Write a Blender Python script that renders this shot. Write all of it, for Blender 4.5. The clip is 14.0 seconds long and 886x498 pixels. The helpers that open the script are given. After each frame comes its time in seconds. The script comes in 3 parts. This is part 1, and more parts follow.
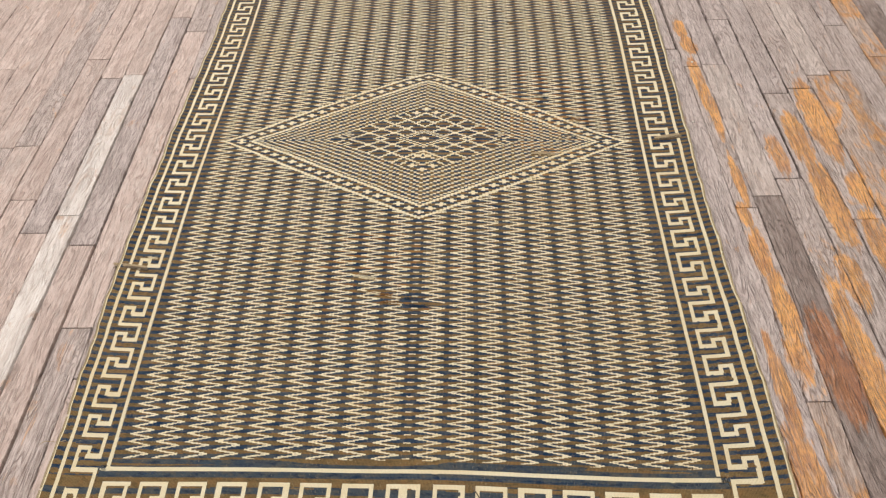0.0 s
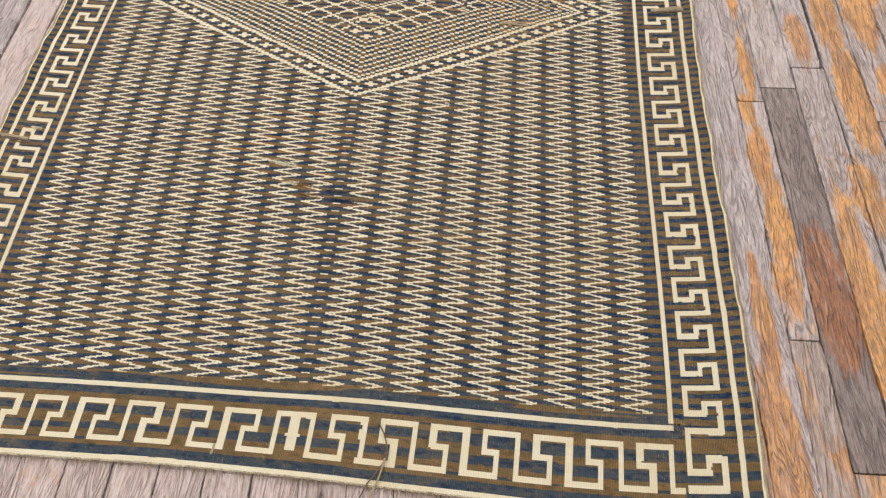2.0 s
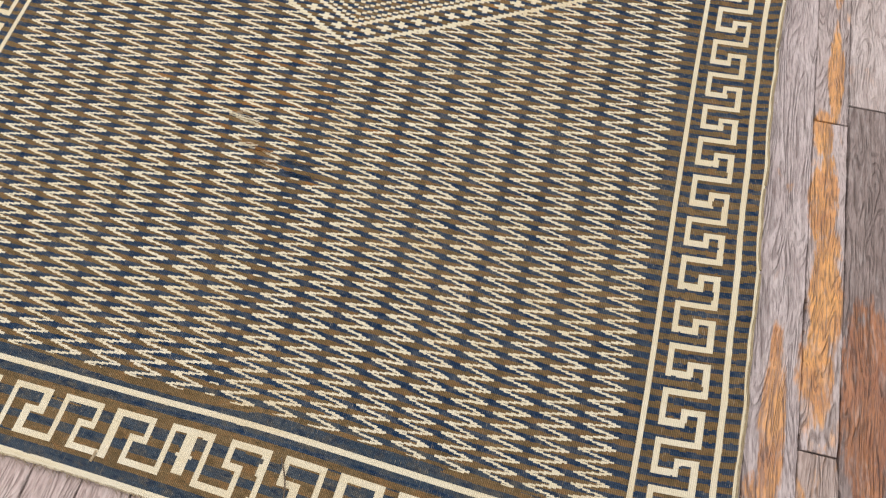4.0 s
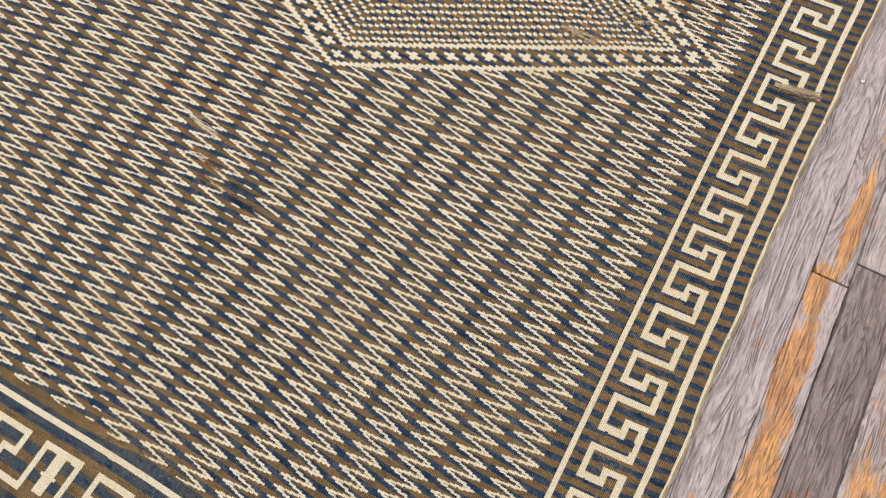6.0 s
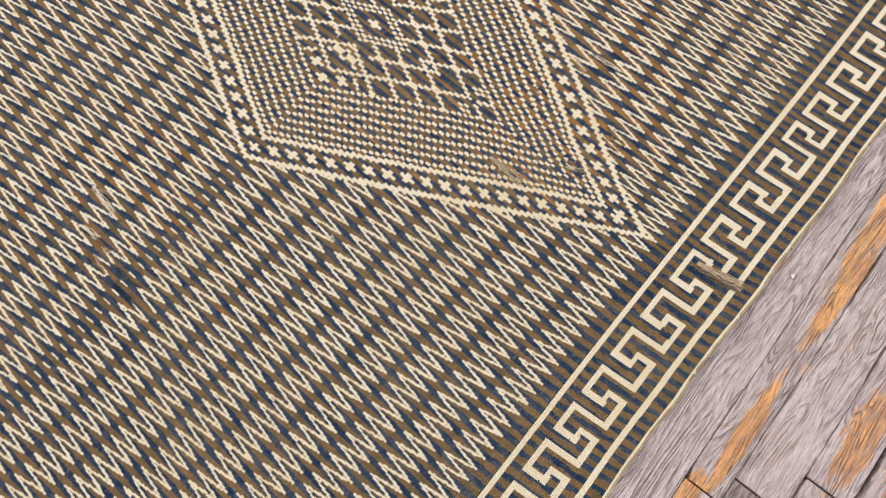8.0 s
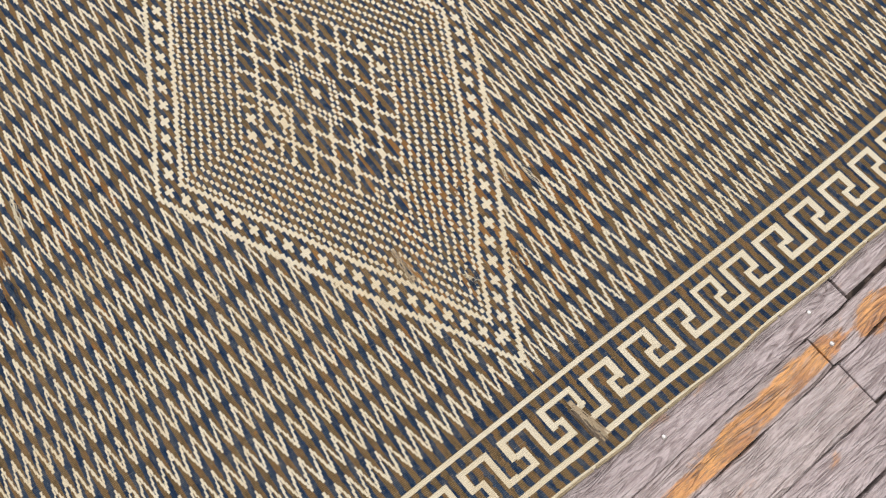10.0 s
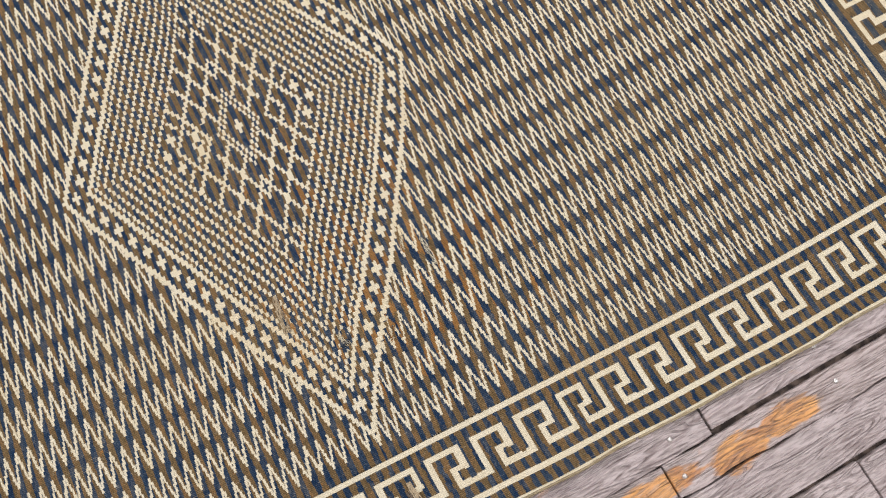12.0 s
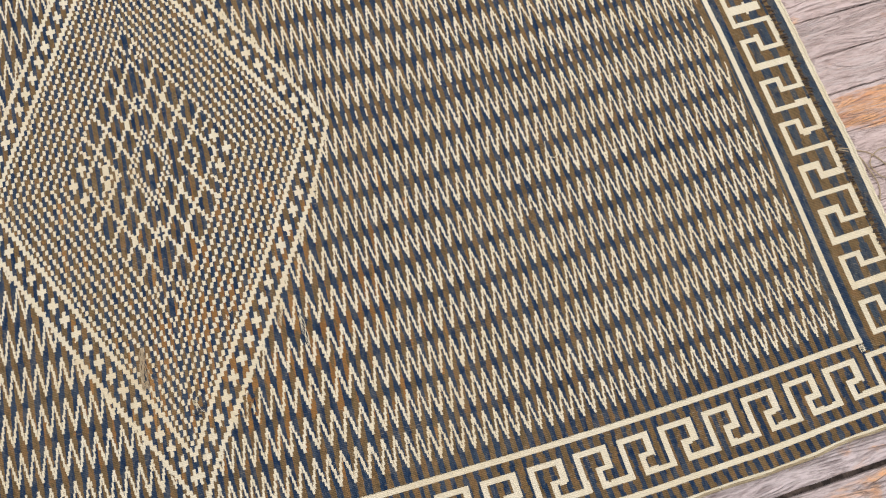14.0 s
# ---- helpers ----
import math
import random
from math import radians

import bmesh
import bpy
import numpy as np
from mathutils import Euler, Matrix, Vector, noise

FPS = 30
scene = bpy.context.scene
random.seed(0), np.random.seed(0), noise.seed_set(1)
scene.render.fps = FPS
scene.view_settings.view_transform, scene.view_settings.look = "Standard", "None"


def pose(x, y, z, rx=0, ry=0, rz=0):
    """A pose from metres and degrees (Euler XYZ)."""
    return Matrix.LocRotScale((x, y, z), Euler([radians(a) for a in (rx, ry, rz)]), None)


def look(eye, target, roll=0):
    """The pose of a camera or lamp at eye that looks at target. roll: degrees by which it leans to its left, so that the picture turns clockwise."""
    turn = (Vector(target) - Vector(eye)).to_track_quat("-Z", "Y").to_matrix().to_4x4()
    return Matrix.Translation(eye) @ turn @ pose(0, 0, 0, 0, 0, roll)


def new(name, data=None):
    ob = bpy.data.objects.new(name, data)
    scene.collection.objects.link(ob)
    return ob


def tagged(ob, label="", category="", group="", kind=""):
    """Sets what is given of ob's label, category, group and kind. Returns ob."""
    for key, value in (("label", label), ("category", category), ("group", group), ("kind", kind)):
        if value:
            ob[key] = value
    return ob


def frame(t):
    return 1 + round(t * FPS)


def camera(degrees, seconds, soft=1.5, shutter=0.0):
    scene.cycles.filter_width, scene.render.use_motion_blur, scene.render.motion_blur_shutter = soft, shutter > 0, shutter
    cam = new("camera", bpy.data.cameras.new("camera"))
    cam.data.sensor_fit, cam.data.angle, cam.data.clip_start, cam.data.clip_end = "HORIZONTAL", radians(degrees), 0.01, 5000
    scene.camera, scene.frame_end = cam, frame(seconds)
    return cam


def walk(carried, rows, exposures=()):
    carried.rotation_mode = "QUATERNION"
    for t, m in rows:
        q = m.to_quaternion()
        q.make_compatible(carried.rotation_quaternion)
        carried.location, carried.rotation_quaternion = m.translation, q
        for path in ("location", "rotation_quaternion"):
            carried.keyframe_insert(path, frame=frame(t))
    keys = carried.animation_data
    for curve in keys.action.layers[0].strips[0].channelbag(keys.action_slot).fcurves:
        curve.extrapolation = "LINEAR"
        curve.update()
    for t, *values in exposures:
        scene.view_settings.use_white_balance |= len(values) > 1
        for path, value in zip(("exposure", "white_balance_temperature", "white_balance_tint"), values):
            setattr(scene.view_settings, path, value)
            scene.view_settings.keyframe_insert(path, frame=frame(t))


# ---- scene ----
cam = camera(63.30, 14.0, 1.3)
PATH = [
    (0, (0.184, -1.564, 1.349), (0.067, -0.267, -0.169), -1.92),
    (0.5, (0.216, -1.507, 1.266), (0.101, -0.269, -0.301), -1.73),
    (1, (0.253, -1.463, 1.215), (0.135, -0.289, -0.399), -1.41),
    (1.5, (0.291, -1.428, 1.172), (0.164, -0.318, -0.486), -1.29),
    (2, (0.334, -1.374, 1.141), (0.198, -0.332, -0.561), -0.91),
    (2.2, (0.343, -1.345, 1.131), (0.206, -0.337, -0.590), -0.57),
    (4.3, (0.458, -1.024, 1.023), (0.172, -0.307, -0.822), -2.40),
    (4.5, (0.462, -0.992, 1.019), (0.177, -0.298, -0.835), -1.42),
    (5, (0.483, -0.901, 1.017), (0.179, -0.281, -0.860), -1.46),
    (5.5, (0.493, -0.832, 1.028), (0.172, -0.270, -0.864), -1.60),
    (6, (0.520, -0.774, 1.031), (0.179, -0.254, -0.870), -2.02),
    (6.5, (0.547, -0.729, 1.033), (0.203, -0.252, -0.879), -1.89),
    (7, (0.566, -0.652, 1.041), (0.212, -0.205, -0.876), -1.88),
    (7.5, (0.565, -0.533, 1.044), (0.205, -0.111, -0.878), -1.40),
    (8, (0.553, -0.437, 1.060), (0.178, -0.039, -0.864), -1.33),
    (8.2, (0.547, -0.408, 1.063), (0.178, -0.022, -0.864), -0.66),
    (10.3, (0.634, -0.125, 1.099), (0.137, 0.175, -0.815), -2.92),
    (10.5, (0.638, -0.098, 1.109), (0.144, 0.190, -0.808), -2.72),
    (11, (0.652, -0.044, 1.120), (0.146, 0.225, -0.796), -2.14),
    (11.5, (0.644, 0.012, 1.128), (0.136, 0.251, -0.792), -2.21),
    (12, (0.642, 0.094, 1.118), (0.129, 0.310, -0.803), -2.05),
    (12.5, (0.620, 0.182, 1.124), (0.100, 0.382, -0.797), -1.37),
    (13, (0.593, 0.252, 1.138), (0.070, 0.431, -0.784), -0.72),
    (13.5, (0.582, 0.309, 1.136), (0.055, 0.459, -0.787), -1.10),
    (14, (0.580, 0.367, 1.126), (0.031, 0.492, -0.794), -1.14),
]
walk(cam, [(t, look(eye, target, roll)) for t, eye, target, roll in PATH], [(0, -0.09, 6560, 9), (2, -0.06, 6200, 10), (4.5, -0.08, 6090, 12), (8, -0.06, 6060, 13), (10.5, -0.14, 6020, 13), (14, -0.17, 6000, 13)])

# ---- world and light ----
world = bpy.data.worlds.new("world")
scene.world = world
world.use_nodes = True
world.node_tree.nodes["Background"].inputs[0].default_value = (0.9, 0.92, 1.0, 1)
world.node_tree.nodes["Background"].inputs[1].default_value = 0.3

ROOM = (-3.4, 3.6, -4.2, 3.8, 2.9)          # x0, x1, y0, y1, height


# overhead fill added to light the room; no such panel is in view
def unseen_ceiling_lamp(x, y, sx, sy, watts, tint):
    data = bpy.data.lights.new("unseen_fill_light", "AREA")
    data.shape, data.size, data.size_y, data.energy, data.color = "RECTANGLE", sx, sy, watts, tint
    ob = new("unseen_fill_light", data)
    ob.matrix_world = Matrix.Translation((x, y, ROOM[4] - 0.05))
    return ob


# added lamps, stronger to the west and far end to match the rug's brightness
for lx in (-1.6, 0.1, 1.8):
    for ly in (-2.6, -0.2, 2.2):
        unseen_ceiling_lamp(lx, ly, 0.6, 1.2, (22 + 2.5 * ly) * (1.0 - 0.20 * (lx - 0.1)), (1.0, 0.965, 0.93))


# ---- materials ----
class Nodes:
    """A small builder for node materials."""

    def __init__(self, name):
        self.mat = bpy.data.materials.new(name)
        self.mat.use_nodes = True
        self.tree = self.mat.node_tree
        self.tree.nodes.clear()
        self.out = self.add("ShaderNodeOutputMaterial")
        self.bsdf = self.add("ShaderNodeBsdfPrincipled")
        self.link(self.bsdf.outputs[0], self.out.inputs[0])

    def add(self, kind, **values):
        node = self.tree.nodes.new(kind)
        for key, value in values.items():
            setattr(node, key, value)
        return node

    def link(self, a, b):
        self.tree.links.new(a, b)

    def coords(self, scale=(1, 1, 1), turn=0.0, jitter=None):
        tc = self.add("ShaderNodeTexCoord")
        mp = self.add("ShaderNodeMapping")
        mp.inputs["Scale"].default_value = scale
        mp.inputs["Rotation"].default_value = (0, 0, turn)
        src = tc.outputs["Object"]
        if jitter is not None:
            mul = self.add("ShaderNodeVectorMath", operation="SCALE")
            comb = self.add("ShaderNodeCombineXYZ")
            self.link(jitter, comb.inputs[0]), self.link(jitter, comb.inputs[1]), self.link(jitter, comb.inputs[2])
            self.link(comb.outputs[0], mul.inputs[0])
            mul.inputs["Scale"].default_value = 37.0
            vadd = self.add("ShaderNodeVectorMath", operation="ADD")
            self.link(src, vadd.inputs[0]), self.link(mul.outputs[0], vadd.inputs[1])
            src = vadd.outputs[0]
        self.link(src, mp.inputs[0])
        return mp.outputs[0]

    def noise(self, vec, scale, detail=3.0, rough=0.55, distort=0.0):
        n = self.add("ShaderNodeTexNoise")
        n.inputs["Scale"].default_value, n.inputs["Detail"].default_value = scale, detail
        n.inputs["Roughness"].default_value, n.inputs["Distortion"].default_value = rough, distort
        self.link(vec, n.inputs["Vector"])
        return n.outputs["Fac"]

    def ramp(self, fac, stops):
        r = self.add("ShaderNodeValToRGB")
        while len(r.color_ramp.elements) < len(stops):
            r.color_ramp.elements.new(0.5)
        for el, (at, col) in zip(r.color_ramp.elements, stops):
            el.position = at
            el.color = (*col, 1) if len(col) == 3 else col
        self.link(fac, r.inputs[0])
        return r.outputs[0]

    def level(self, fac, a, b, lo=0.0, hi=1.0):
        m = self.add("ShaderNodeMapRange")
        m.inputs["From Min"].default_value, m.inputs["From Max"].default_value = a, b
        m.inputs["To Min"].default_value, m.inputs["To Max"].default_value = lo, hi
        self.link(fac, m.inputs["Value"])
        return m.outputs[0]

    def mix(self, fac, a, b, blend="MIX"):
        m = self.add("ShaderNodeMix", data_type="RGBA", blend_type=blend)
        for sock, val in ((m.inputs[0], fac), (m.inputs[6], a), (m.inputs[7], b)):
            if isinstance(val, (int, float)):
                sock.default_value = val
            elif isinstance(val, tuple):
                sock.default_value = (*val, 1)
            else:
                self.link(val, sock)
        return m.outputs[2]

    def math(self, op, a, b=0.0):
        m = self.add("ShaderNodeMath", operation=op)
        for sock, val in zip(m.inputs, (a, b)):
            if isinstance(val, (int, float)):
                sock.default_value = val
            else:
                self.link(val, sock)
        return m.outputs[0]

    def finish(self, colour, rough=0.6, bump=None, strength=0.3, dist=0.001, spec=0.5):
        for sock, val in ((self.bsdf.inputs["Base Color"], colour), (self.bsdf.inputs["Roughness"], rough)):
            if isinstance(val, tuple):
                sock.default_value = (*val, 1)
            elif isinstance(val, (int, float)):
                sock.default_value = val
            else:
                self.link(val, sock)
        self.bsdf.inputs["Specular IOR Level"].default_value = spec
        if bump is not None:
            b = self.add("ShaderNodeBump")
            b.inputs["Strength"].default_value, b.inputs["Distance"].default_value = strength, dist
            self.link(bump, b.inputs["Height"])
            self.link(b.outputs[0], self.bsdf.inputs["Normal"])
        return self.mat


def yarn(name, base, faded, streak, rib_shade, bare=0.0, tint=None, dip=None):
    """Handspun weft: dye streaks along x, ribs of the warp along y with their groove shade put into the colour, faded
    patches, pale warp showing where it is rubbed.
    """
    n = Nodes(name)
    rows = n.noise(n.coords((9, 420, 1)), 1.0, 2.0, 0.6)
    bands = n.noise(n.coords((3.5, 75, 1)), 1.0, 3.0, 0.6)
    worn = n.noise(n.coords((1, 1, 1)), 4.0, 5.0, 0.65)
    fuzz = n.noise(n.coords((1, 1, 1)), 520.0, 2.0, 0.7)
    col = n.mix(n.level(bands, 0.34, 0.66), base, streak)
    col = n.mix(n.math("MULTIPLY", n.level(worn, 0.44, 0.72), 0.7), col, faded)
    if tint:
        hue = n.noise(n.coords((30, 55, 1)), 1.0, 4.0, 0.7)
        col = n.mix(n.math("MULTIPLY", n.level(hue, 0.47, 0.62), 0.85), col, tint)
        deep = n.noise(n.coords((45, 110, 1)), 1.0, 3.0, 0.65)
        col = n.mix(n.math("MULTIPLY", n.level(deep, 0.50, 0.64), 0.85), col, dip)
    col = n.mix(n.math("MULTIPLY", n.level(rows, 0.3, 0.7), 0.32), col, (0.5, 0.44, 0.33), "OVERLAY")
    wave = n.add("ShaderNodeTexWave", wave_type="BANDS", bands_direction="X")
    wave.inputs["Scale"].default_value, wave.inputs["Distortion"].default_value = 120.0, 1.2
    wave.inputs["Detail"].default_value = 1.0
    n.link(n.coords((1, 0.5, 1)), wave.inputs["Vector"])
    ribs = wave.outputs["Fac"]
    # shade in the grooves between ribs, put into the colour as a blend to black
    dark = n.math("MULTIPLY", n.math("SUBTRACT", 1.0, ribs), n.math("MULTIPLY", rib_shade, n.level(fuzz, 0.3, 0.7, 0.5, 1.3)))
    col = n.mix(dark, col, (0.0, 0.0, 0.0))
    if bare:
        rub = n.noise(n.coords((1, 1, 1)), 9.0, 4.0, 0.7)
        fleck = n.noise(n.coords((260, 120, 1)), 1.0, 2.0, 0.6)
        show = n.math("MULTIPLY", n.level(n.math("ADD", fleck, n.math("MULTIPLY", n.math("SUBTRACT", rub, 0.5), 0.55)), 0.60, 0.74), n.level(ribs, 0.35, 0.9))
        col = n.mix(n.math("MULTIPLY", show, bare), col, (0.42, 0.36, 0.26))
    h = n.math("ADD", n.math("MULTIPLY", ribs, 0.7), n.math("ADD", n.math("MULTIPLY", rows, 0.8), n.math("MULTIPLY", fuzz, 0.6)))
    return n.finish(col, 0.95, h, 0.7, 0.0014, 0.06)


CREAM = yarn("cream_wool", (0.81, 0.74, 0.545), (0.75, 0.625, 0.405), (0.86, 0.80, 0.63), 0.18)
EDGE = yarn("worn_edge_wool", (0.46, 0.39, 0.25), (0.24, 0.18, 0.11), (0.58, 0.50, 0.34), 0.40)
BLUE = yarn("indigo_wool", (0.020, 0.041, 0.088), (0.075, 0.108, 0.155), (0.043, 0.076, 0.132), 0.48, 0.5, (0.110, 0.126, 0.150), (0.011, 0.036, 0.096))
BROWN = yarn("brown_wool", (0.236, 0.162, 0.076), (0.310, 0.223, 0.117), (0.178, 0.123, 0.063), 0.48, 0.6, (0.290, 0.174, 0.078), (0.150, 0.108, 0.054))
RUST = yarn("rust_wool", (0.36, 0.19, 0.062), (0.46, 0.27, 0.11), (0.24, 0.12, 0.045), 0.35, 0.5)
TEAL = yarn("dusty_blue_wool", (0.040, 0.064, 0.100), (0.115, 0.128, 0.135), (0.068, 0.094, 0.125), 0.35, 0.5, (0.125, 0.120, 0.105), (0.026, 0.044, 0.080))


FINISH = ((0.836, 0.29, 0.017, 0.13), (0.846, 0.13, 0.014, 0.10), (0.842, -0.13, 0.011, 0.09), (0.824, -0.262, 0.015, 0.045), (0.828, -0.385, 0.020, 0.075), (0.838, -0.54, 0.022, 0.10),
          (0.826, -0.68, 0.024, 0.07), (0.975, -0.03, 0.022, 0.08), (1.050, 0.04, 0.028, 0.11), (1.060, -0.20, 0.032, 0.14), (1.130, 0.13, 0.030, 0.17), (1.145, -0.16, 0.026, 0.06),
          (1.130, -0.34, 0.030, 0.11), (1.020, -0.46, 0.026, 0.08), (0.772, -0.76, 0.016, 0.12), (0.762, -1.02, 0.034, 0.15), (0.900, -0.70, 0.034, 0.13), (0.965, -0.72, 0.030, 0.24),
          (0.264, 1.23, 0.030, 0.10), (0.845, 0.49, 0.024, 0.045), (0.838, 0.585, 0.018, 0.05))     # what is left of the amber finish: place, half width, half length


def wood(name, base, pale, orange, amount, grain_dark, scuff=0.25, joined=False):
    """Old floor board: bare grey wood with what is left of an amber finish, wandering dark grain, knots, chipped dark edges."""
    n = Nodes(name)
    rnd = n.add("ShaderNodeNewGeometry").outputs["Random Per Island"] if joined else n.add("ShaderNodeObjectInfo").outputs["Random"]
    flow = n.add("ShaderNodeTexNoise")
    flow.inputs["Scale"].default_value, flow.inputs["Detail"].default_value = 1.0, 2.0
    n.link(n.coords((16, 5, 1), jitter=rnd), flow.inputs["Vector"])
    cen = n.add("ShaderNodeVectorMath", operation="SUBTRACT")
    n.link(flow.outputs["Color"], cen.inputs[0])
    cen.inputs[1].default_value = (0.5, 0.5, 0.5)
    amp = n.add("ShaderNodeVectorMath", operation="MULTIPLY")
    n.link(cen.outputs[0], amp.inputs[0])
    amp.inputs[1].default_value = (0.022, 0.05, 0)

    def bent(scale):
        v = n.add("ShaderNodeVectorMath", operation="MULTIPLY_ADD")
        plain = n.add("ShaderNodeVectorMath", operation="ADD")
        n.link(n.coords((1, 1, 1), jitter=rnd), plain.inputs[0]), n.link(amp.outputs[0], plain.inputs[1])
        n.link(plain.outputs[0], v.inputs[0])
        v.inputs[1].default_value, v.inputs[2].default_value = scale, (0, 0, 0)
        return v.outputs[0]

    knot = n.add("ShaderNodeTexVoronoi")
    knot.inputs["Scale"].default_value = 1.0
    n.link(n.coords((11, 4.2, 1), jitter=rnd), knot.inputs["Vector"])
    ksep = n.add("ShaderNodeSeparateColor")
    n.link(knot.outputs["Color"], ksep.inputs[0])
    is_knot = n.level(ksep.outputs[0], 0.80, 0.82)
    halo = n.math("MULTIPLY", n.level(knot.outputs["Distance"], 0.42, 0.05), is_knot)
    core = n.math("MULTIPLY", n.level(n.math("ADD", knot.outputs["Distance"], n.math("MULTIPLY", flow.outputs["Fac"], 0.12)), 0.17, 0.11), is_knot)
    ring = n.math("MULTIPLY", n.level(n.math("SINE", n.math("MULTIPLY", knot.outputs["Distance"], 75.0)), 0.2, 0.9), halo)
    figure = n.noise(bent((24, 2.6, 1)), 1.0, 2.0, 0.5, 0.5)
    rings = n.math("SINE", n.math("MULTIPLY", figure, 120.0))
    broken = n.noise(bent((60, 14, 1)), 1.0, 4.0, 0.7)
    lines = n.math("MULTIPLY", n.level(rings, 0.30, 1.0), n.level(broken, 0.38, 0.58))
    grain = n.noise(bent((150, 8, 1)), 2.0, 3.0, 0.66, 0.5)
    broad = n.noise(bent((34, 1.4, 1)), 3.0, 3.0, 0.6, 0.5)
    pores = n.noise(bent((480, 60, 1)), 1.0, 1.0, 0.5)
    patch = n.noise(bent((11, 4.2, 1)), 1.8, 5.0, 0.62, 0.8)
    ragged = n.noise(bent((120, 22, 1)), 1.0, 3.0, 0.7)
    blot = n.noise(n.coords((1, 0.5, 1), jitter=rnd), 24.0, 6.0, 0.7)
    wide = n.noise(n.coords((1, 0.6, 1), jitter=rnd), 7.0, 4.0, 0.65)
    col = n.mix(n.level(blot, 0.32, 0.68), base, pale)
    col = n.mix(n.level(wide, 0.54, 0.76, 0.0, 0.40), col, grain_dark)
    lim = 0.70 - 0.37 * amount
    field = n.math("ADD", patch, n.math("MULTIPLY", n.math("SUBTRACT", ragged, 0.5), 0.28))
    mask = n.level(field, lim, lim + 0.13)
    if not joined:
        spot = n.add("ShaderNodeNewGeometry").outputs["Position"]
        sheared = n.add("ShaderNodeSeparateXYZ")
        n.link(spot, sheared.inputs[0])
        across = n.math("ADD", sheared.outputs[0], n.math("MULTIPLY", sheared.outputs[1], 0.062))
        near = None
        for fx, fy, rx, ry in FINISH:
            a = n.math("MULTIPLY", n.math("SUBTRACT", across, fx), 1 / rx)
            b = n.math("MULTIPLY", n.math("SUBTRACT", sheared.outputs[1], fy), 1 / ry)
            away = n.math("ADD", n.math("MULTIPLY", a, a), n.math("MULTIPLY", b, b))
            near = away if near is None else n.math("MINIMUM", near, away)
        torn = n.math("ADD", n.math("MULTIPLY", n.math("SUBTRACT", ragged, 0.5), 2.2), n.math("MULTIPLY", n.math("SUBTRACT", patch, 0.5), 2.6))
        mask = n.math("MAXIMUM", mask, n.level(n.math("ADD", near, torn), 1.45, 0.95))
    amber = n.mix(n.level(blot, 0.42, 0.70), orange, (orange[0] * 0.58, orange[1] * 0.48, orange[2] * 0.55))
    col = n.mix(n.math("MULTIPLY", mask, 0.90), col, amber)
    col = n.mix(n.math("MULTIPLY", n.level(broad, 0.56, 0.70), 0.30), col, grain_dark)
    col = n.mix(n.math("MULTIPLY", lines, 0.52), col, grain_dark)
    col = n.mix(n.math("MULTIPLY", n.level(grain, 0.51, 0.60), 0.50), col, grain_dark)
    col = n.mix(n.math("MULTIPLY", n.level(pores, 0.54, 0.64), 0.40), col, grain_dark)
    col = n.mix(n.math("MULTIPLY", ring, 0.50), col, grain_dark)
    col = n.mix(n.math("MULTIPLY", core, 0.85), col, (0.075, 0.052, 0.045))
    col = n.mix(n.math("MULTIPLY", n.level(n.math("ADD", ragged, n.math("MULTIPLY", wide, 0.5)), 0.78, 0.92), scuff), col, (0.72, 0.66, 0.63))
    sep = n.add("ShaderNodeSeparateXYZ")
    n.link(n.coords(), sep.inputs[0])
    frayed = n.noise(n.coords((50, 9, 1), jitter=rnd), 1.0, 6.0, 0.75)
    side = n.math("ADD", n.math("ABSOLUTE", n.math("MULTIPLY", sep.outputs[0], 27.0)), n.math("MULTIPLY", n.math("SUBTRACT", frayed, 0.5), 0.75))
    chip = n.math("MULTIPLY", n.level(side, 0.98, 1.08), 0.0 if joined else 1.0)
    col = n.mix(n.math("MULTIPLY", chip, 0.75), col, (0.075, 0.055, 0.048))
    col = n.mix(n.level(rnd, 0, 1, 0.0, 0.18), col, (0.16, 0.12, 0.11))
    h = n.math("ADD", n.math("MULTIPLY", lines, -1.0), n.math("ADD", n.math("MULTIPLY", grain, -1.0), n.math("MULTIPLY", pores, -0.8)))
    h = n.math("SUBTRACT", h, n.math("ADD", n.math("MULTIPLY", chip, 1.4), n.math("MULTIPLY", core, 0.8)))
    rough = n.level(mask, 0, 1, 0.56, 0.38)
    return n.finish(col, rough, h, 1.0, 0.0030, 0.45)


WOOD_GREY = wood("grey_board", (0.555, 0.468, 0.455), (0.72, 0.635, 0.62), (0.86, 0.42, 0.13), 0.14, (0.21, 0.160, 0.150))
WOOD_ORANGE = wood("amber_board", (0.53, 0.41, 0.36), (0.65, 0.54, 0.49), (0.95, 0.46, 0.12), 0.62, (0.22, 0.15, 0.115))
WOOD_PINK = wood("rosy_board", (0.62, 0.49, 0.45), (0.75, 0.63, 0.59), (0.95, 0.50, 0.20), 0.16, (0.36, 0.26, 0.225), 0.4)
WOOD_STREAK = wood("streaked_board", (0.54, 0.45, 0.43), (0.69, 0.60, 0.58), (0.95, 0.47, 0.13), 0.20, (0.20, 0.145, 0.12))
WOOD_DARK = wood("dark_board", (0.27, 0.208, 0.190), (0.41, 0.335, 0.31), (0.55, 0.23, 0.09), 0.16, (0.10, 0.072, 0.064))
WOOD_PALE = wood("pale_board", (0.63, 0.535, 0.50), (0.79, 0.70, 0.67), (0.80, 0.42, 0.20), 0.20, (0.30, 0.230, 0.210), 0.5)
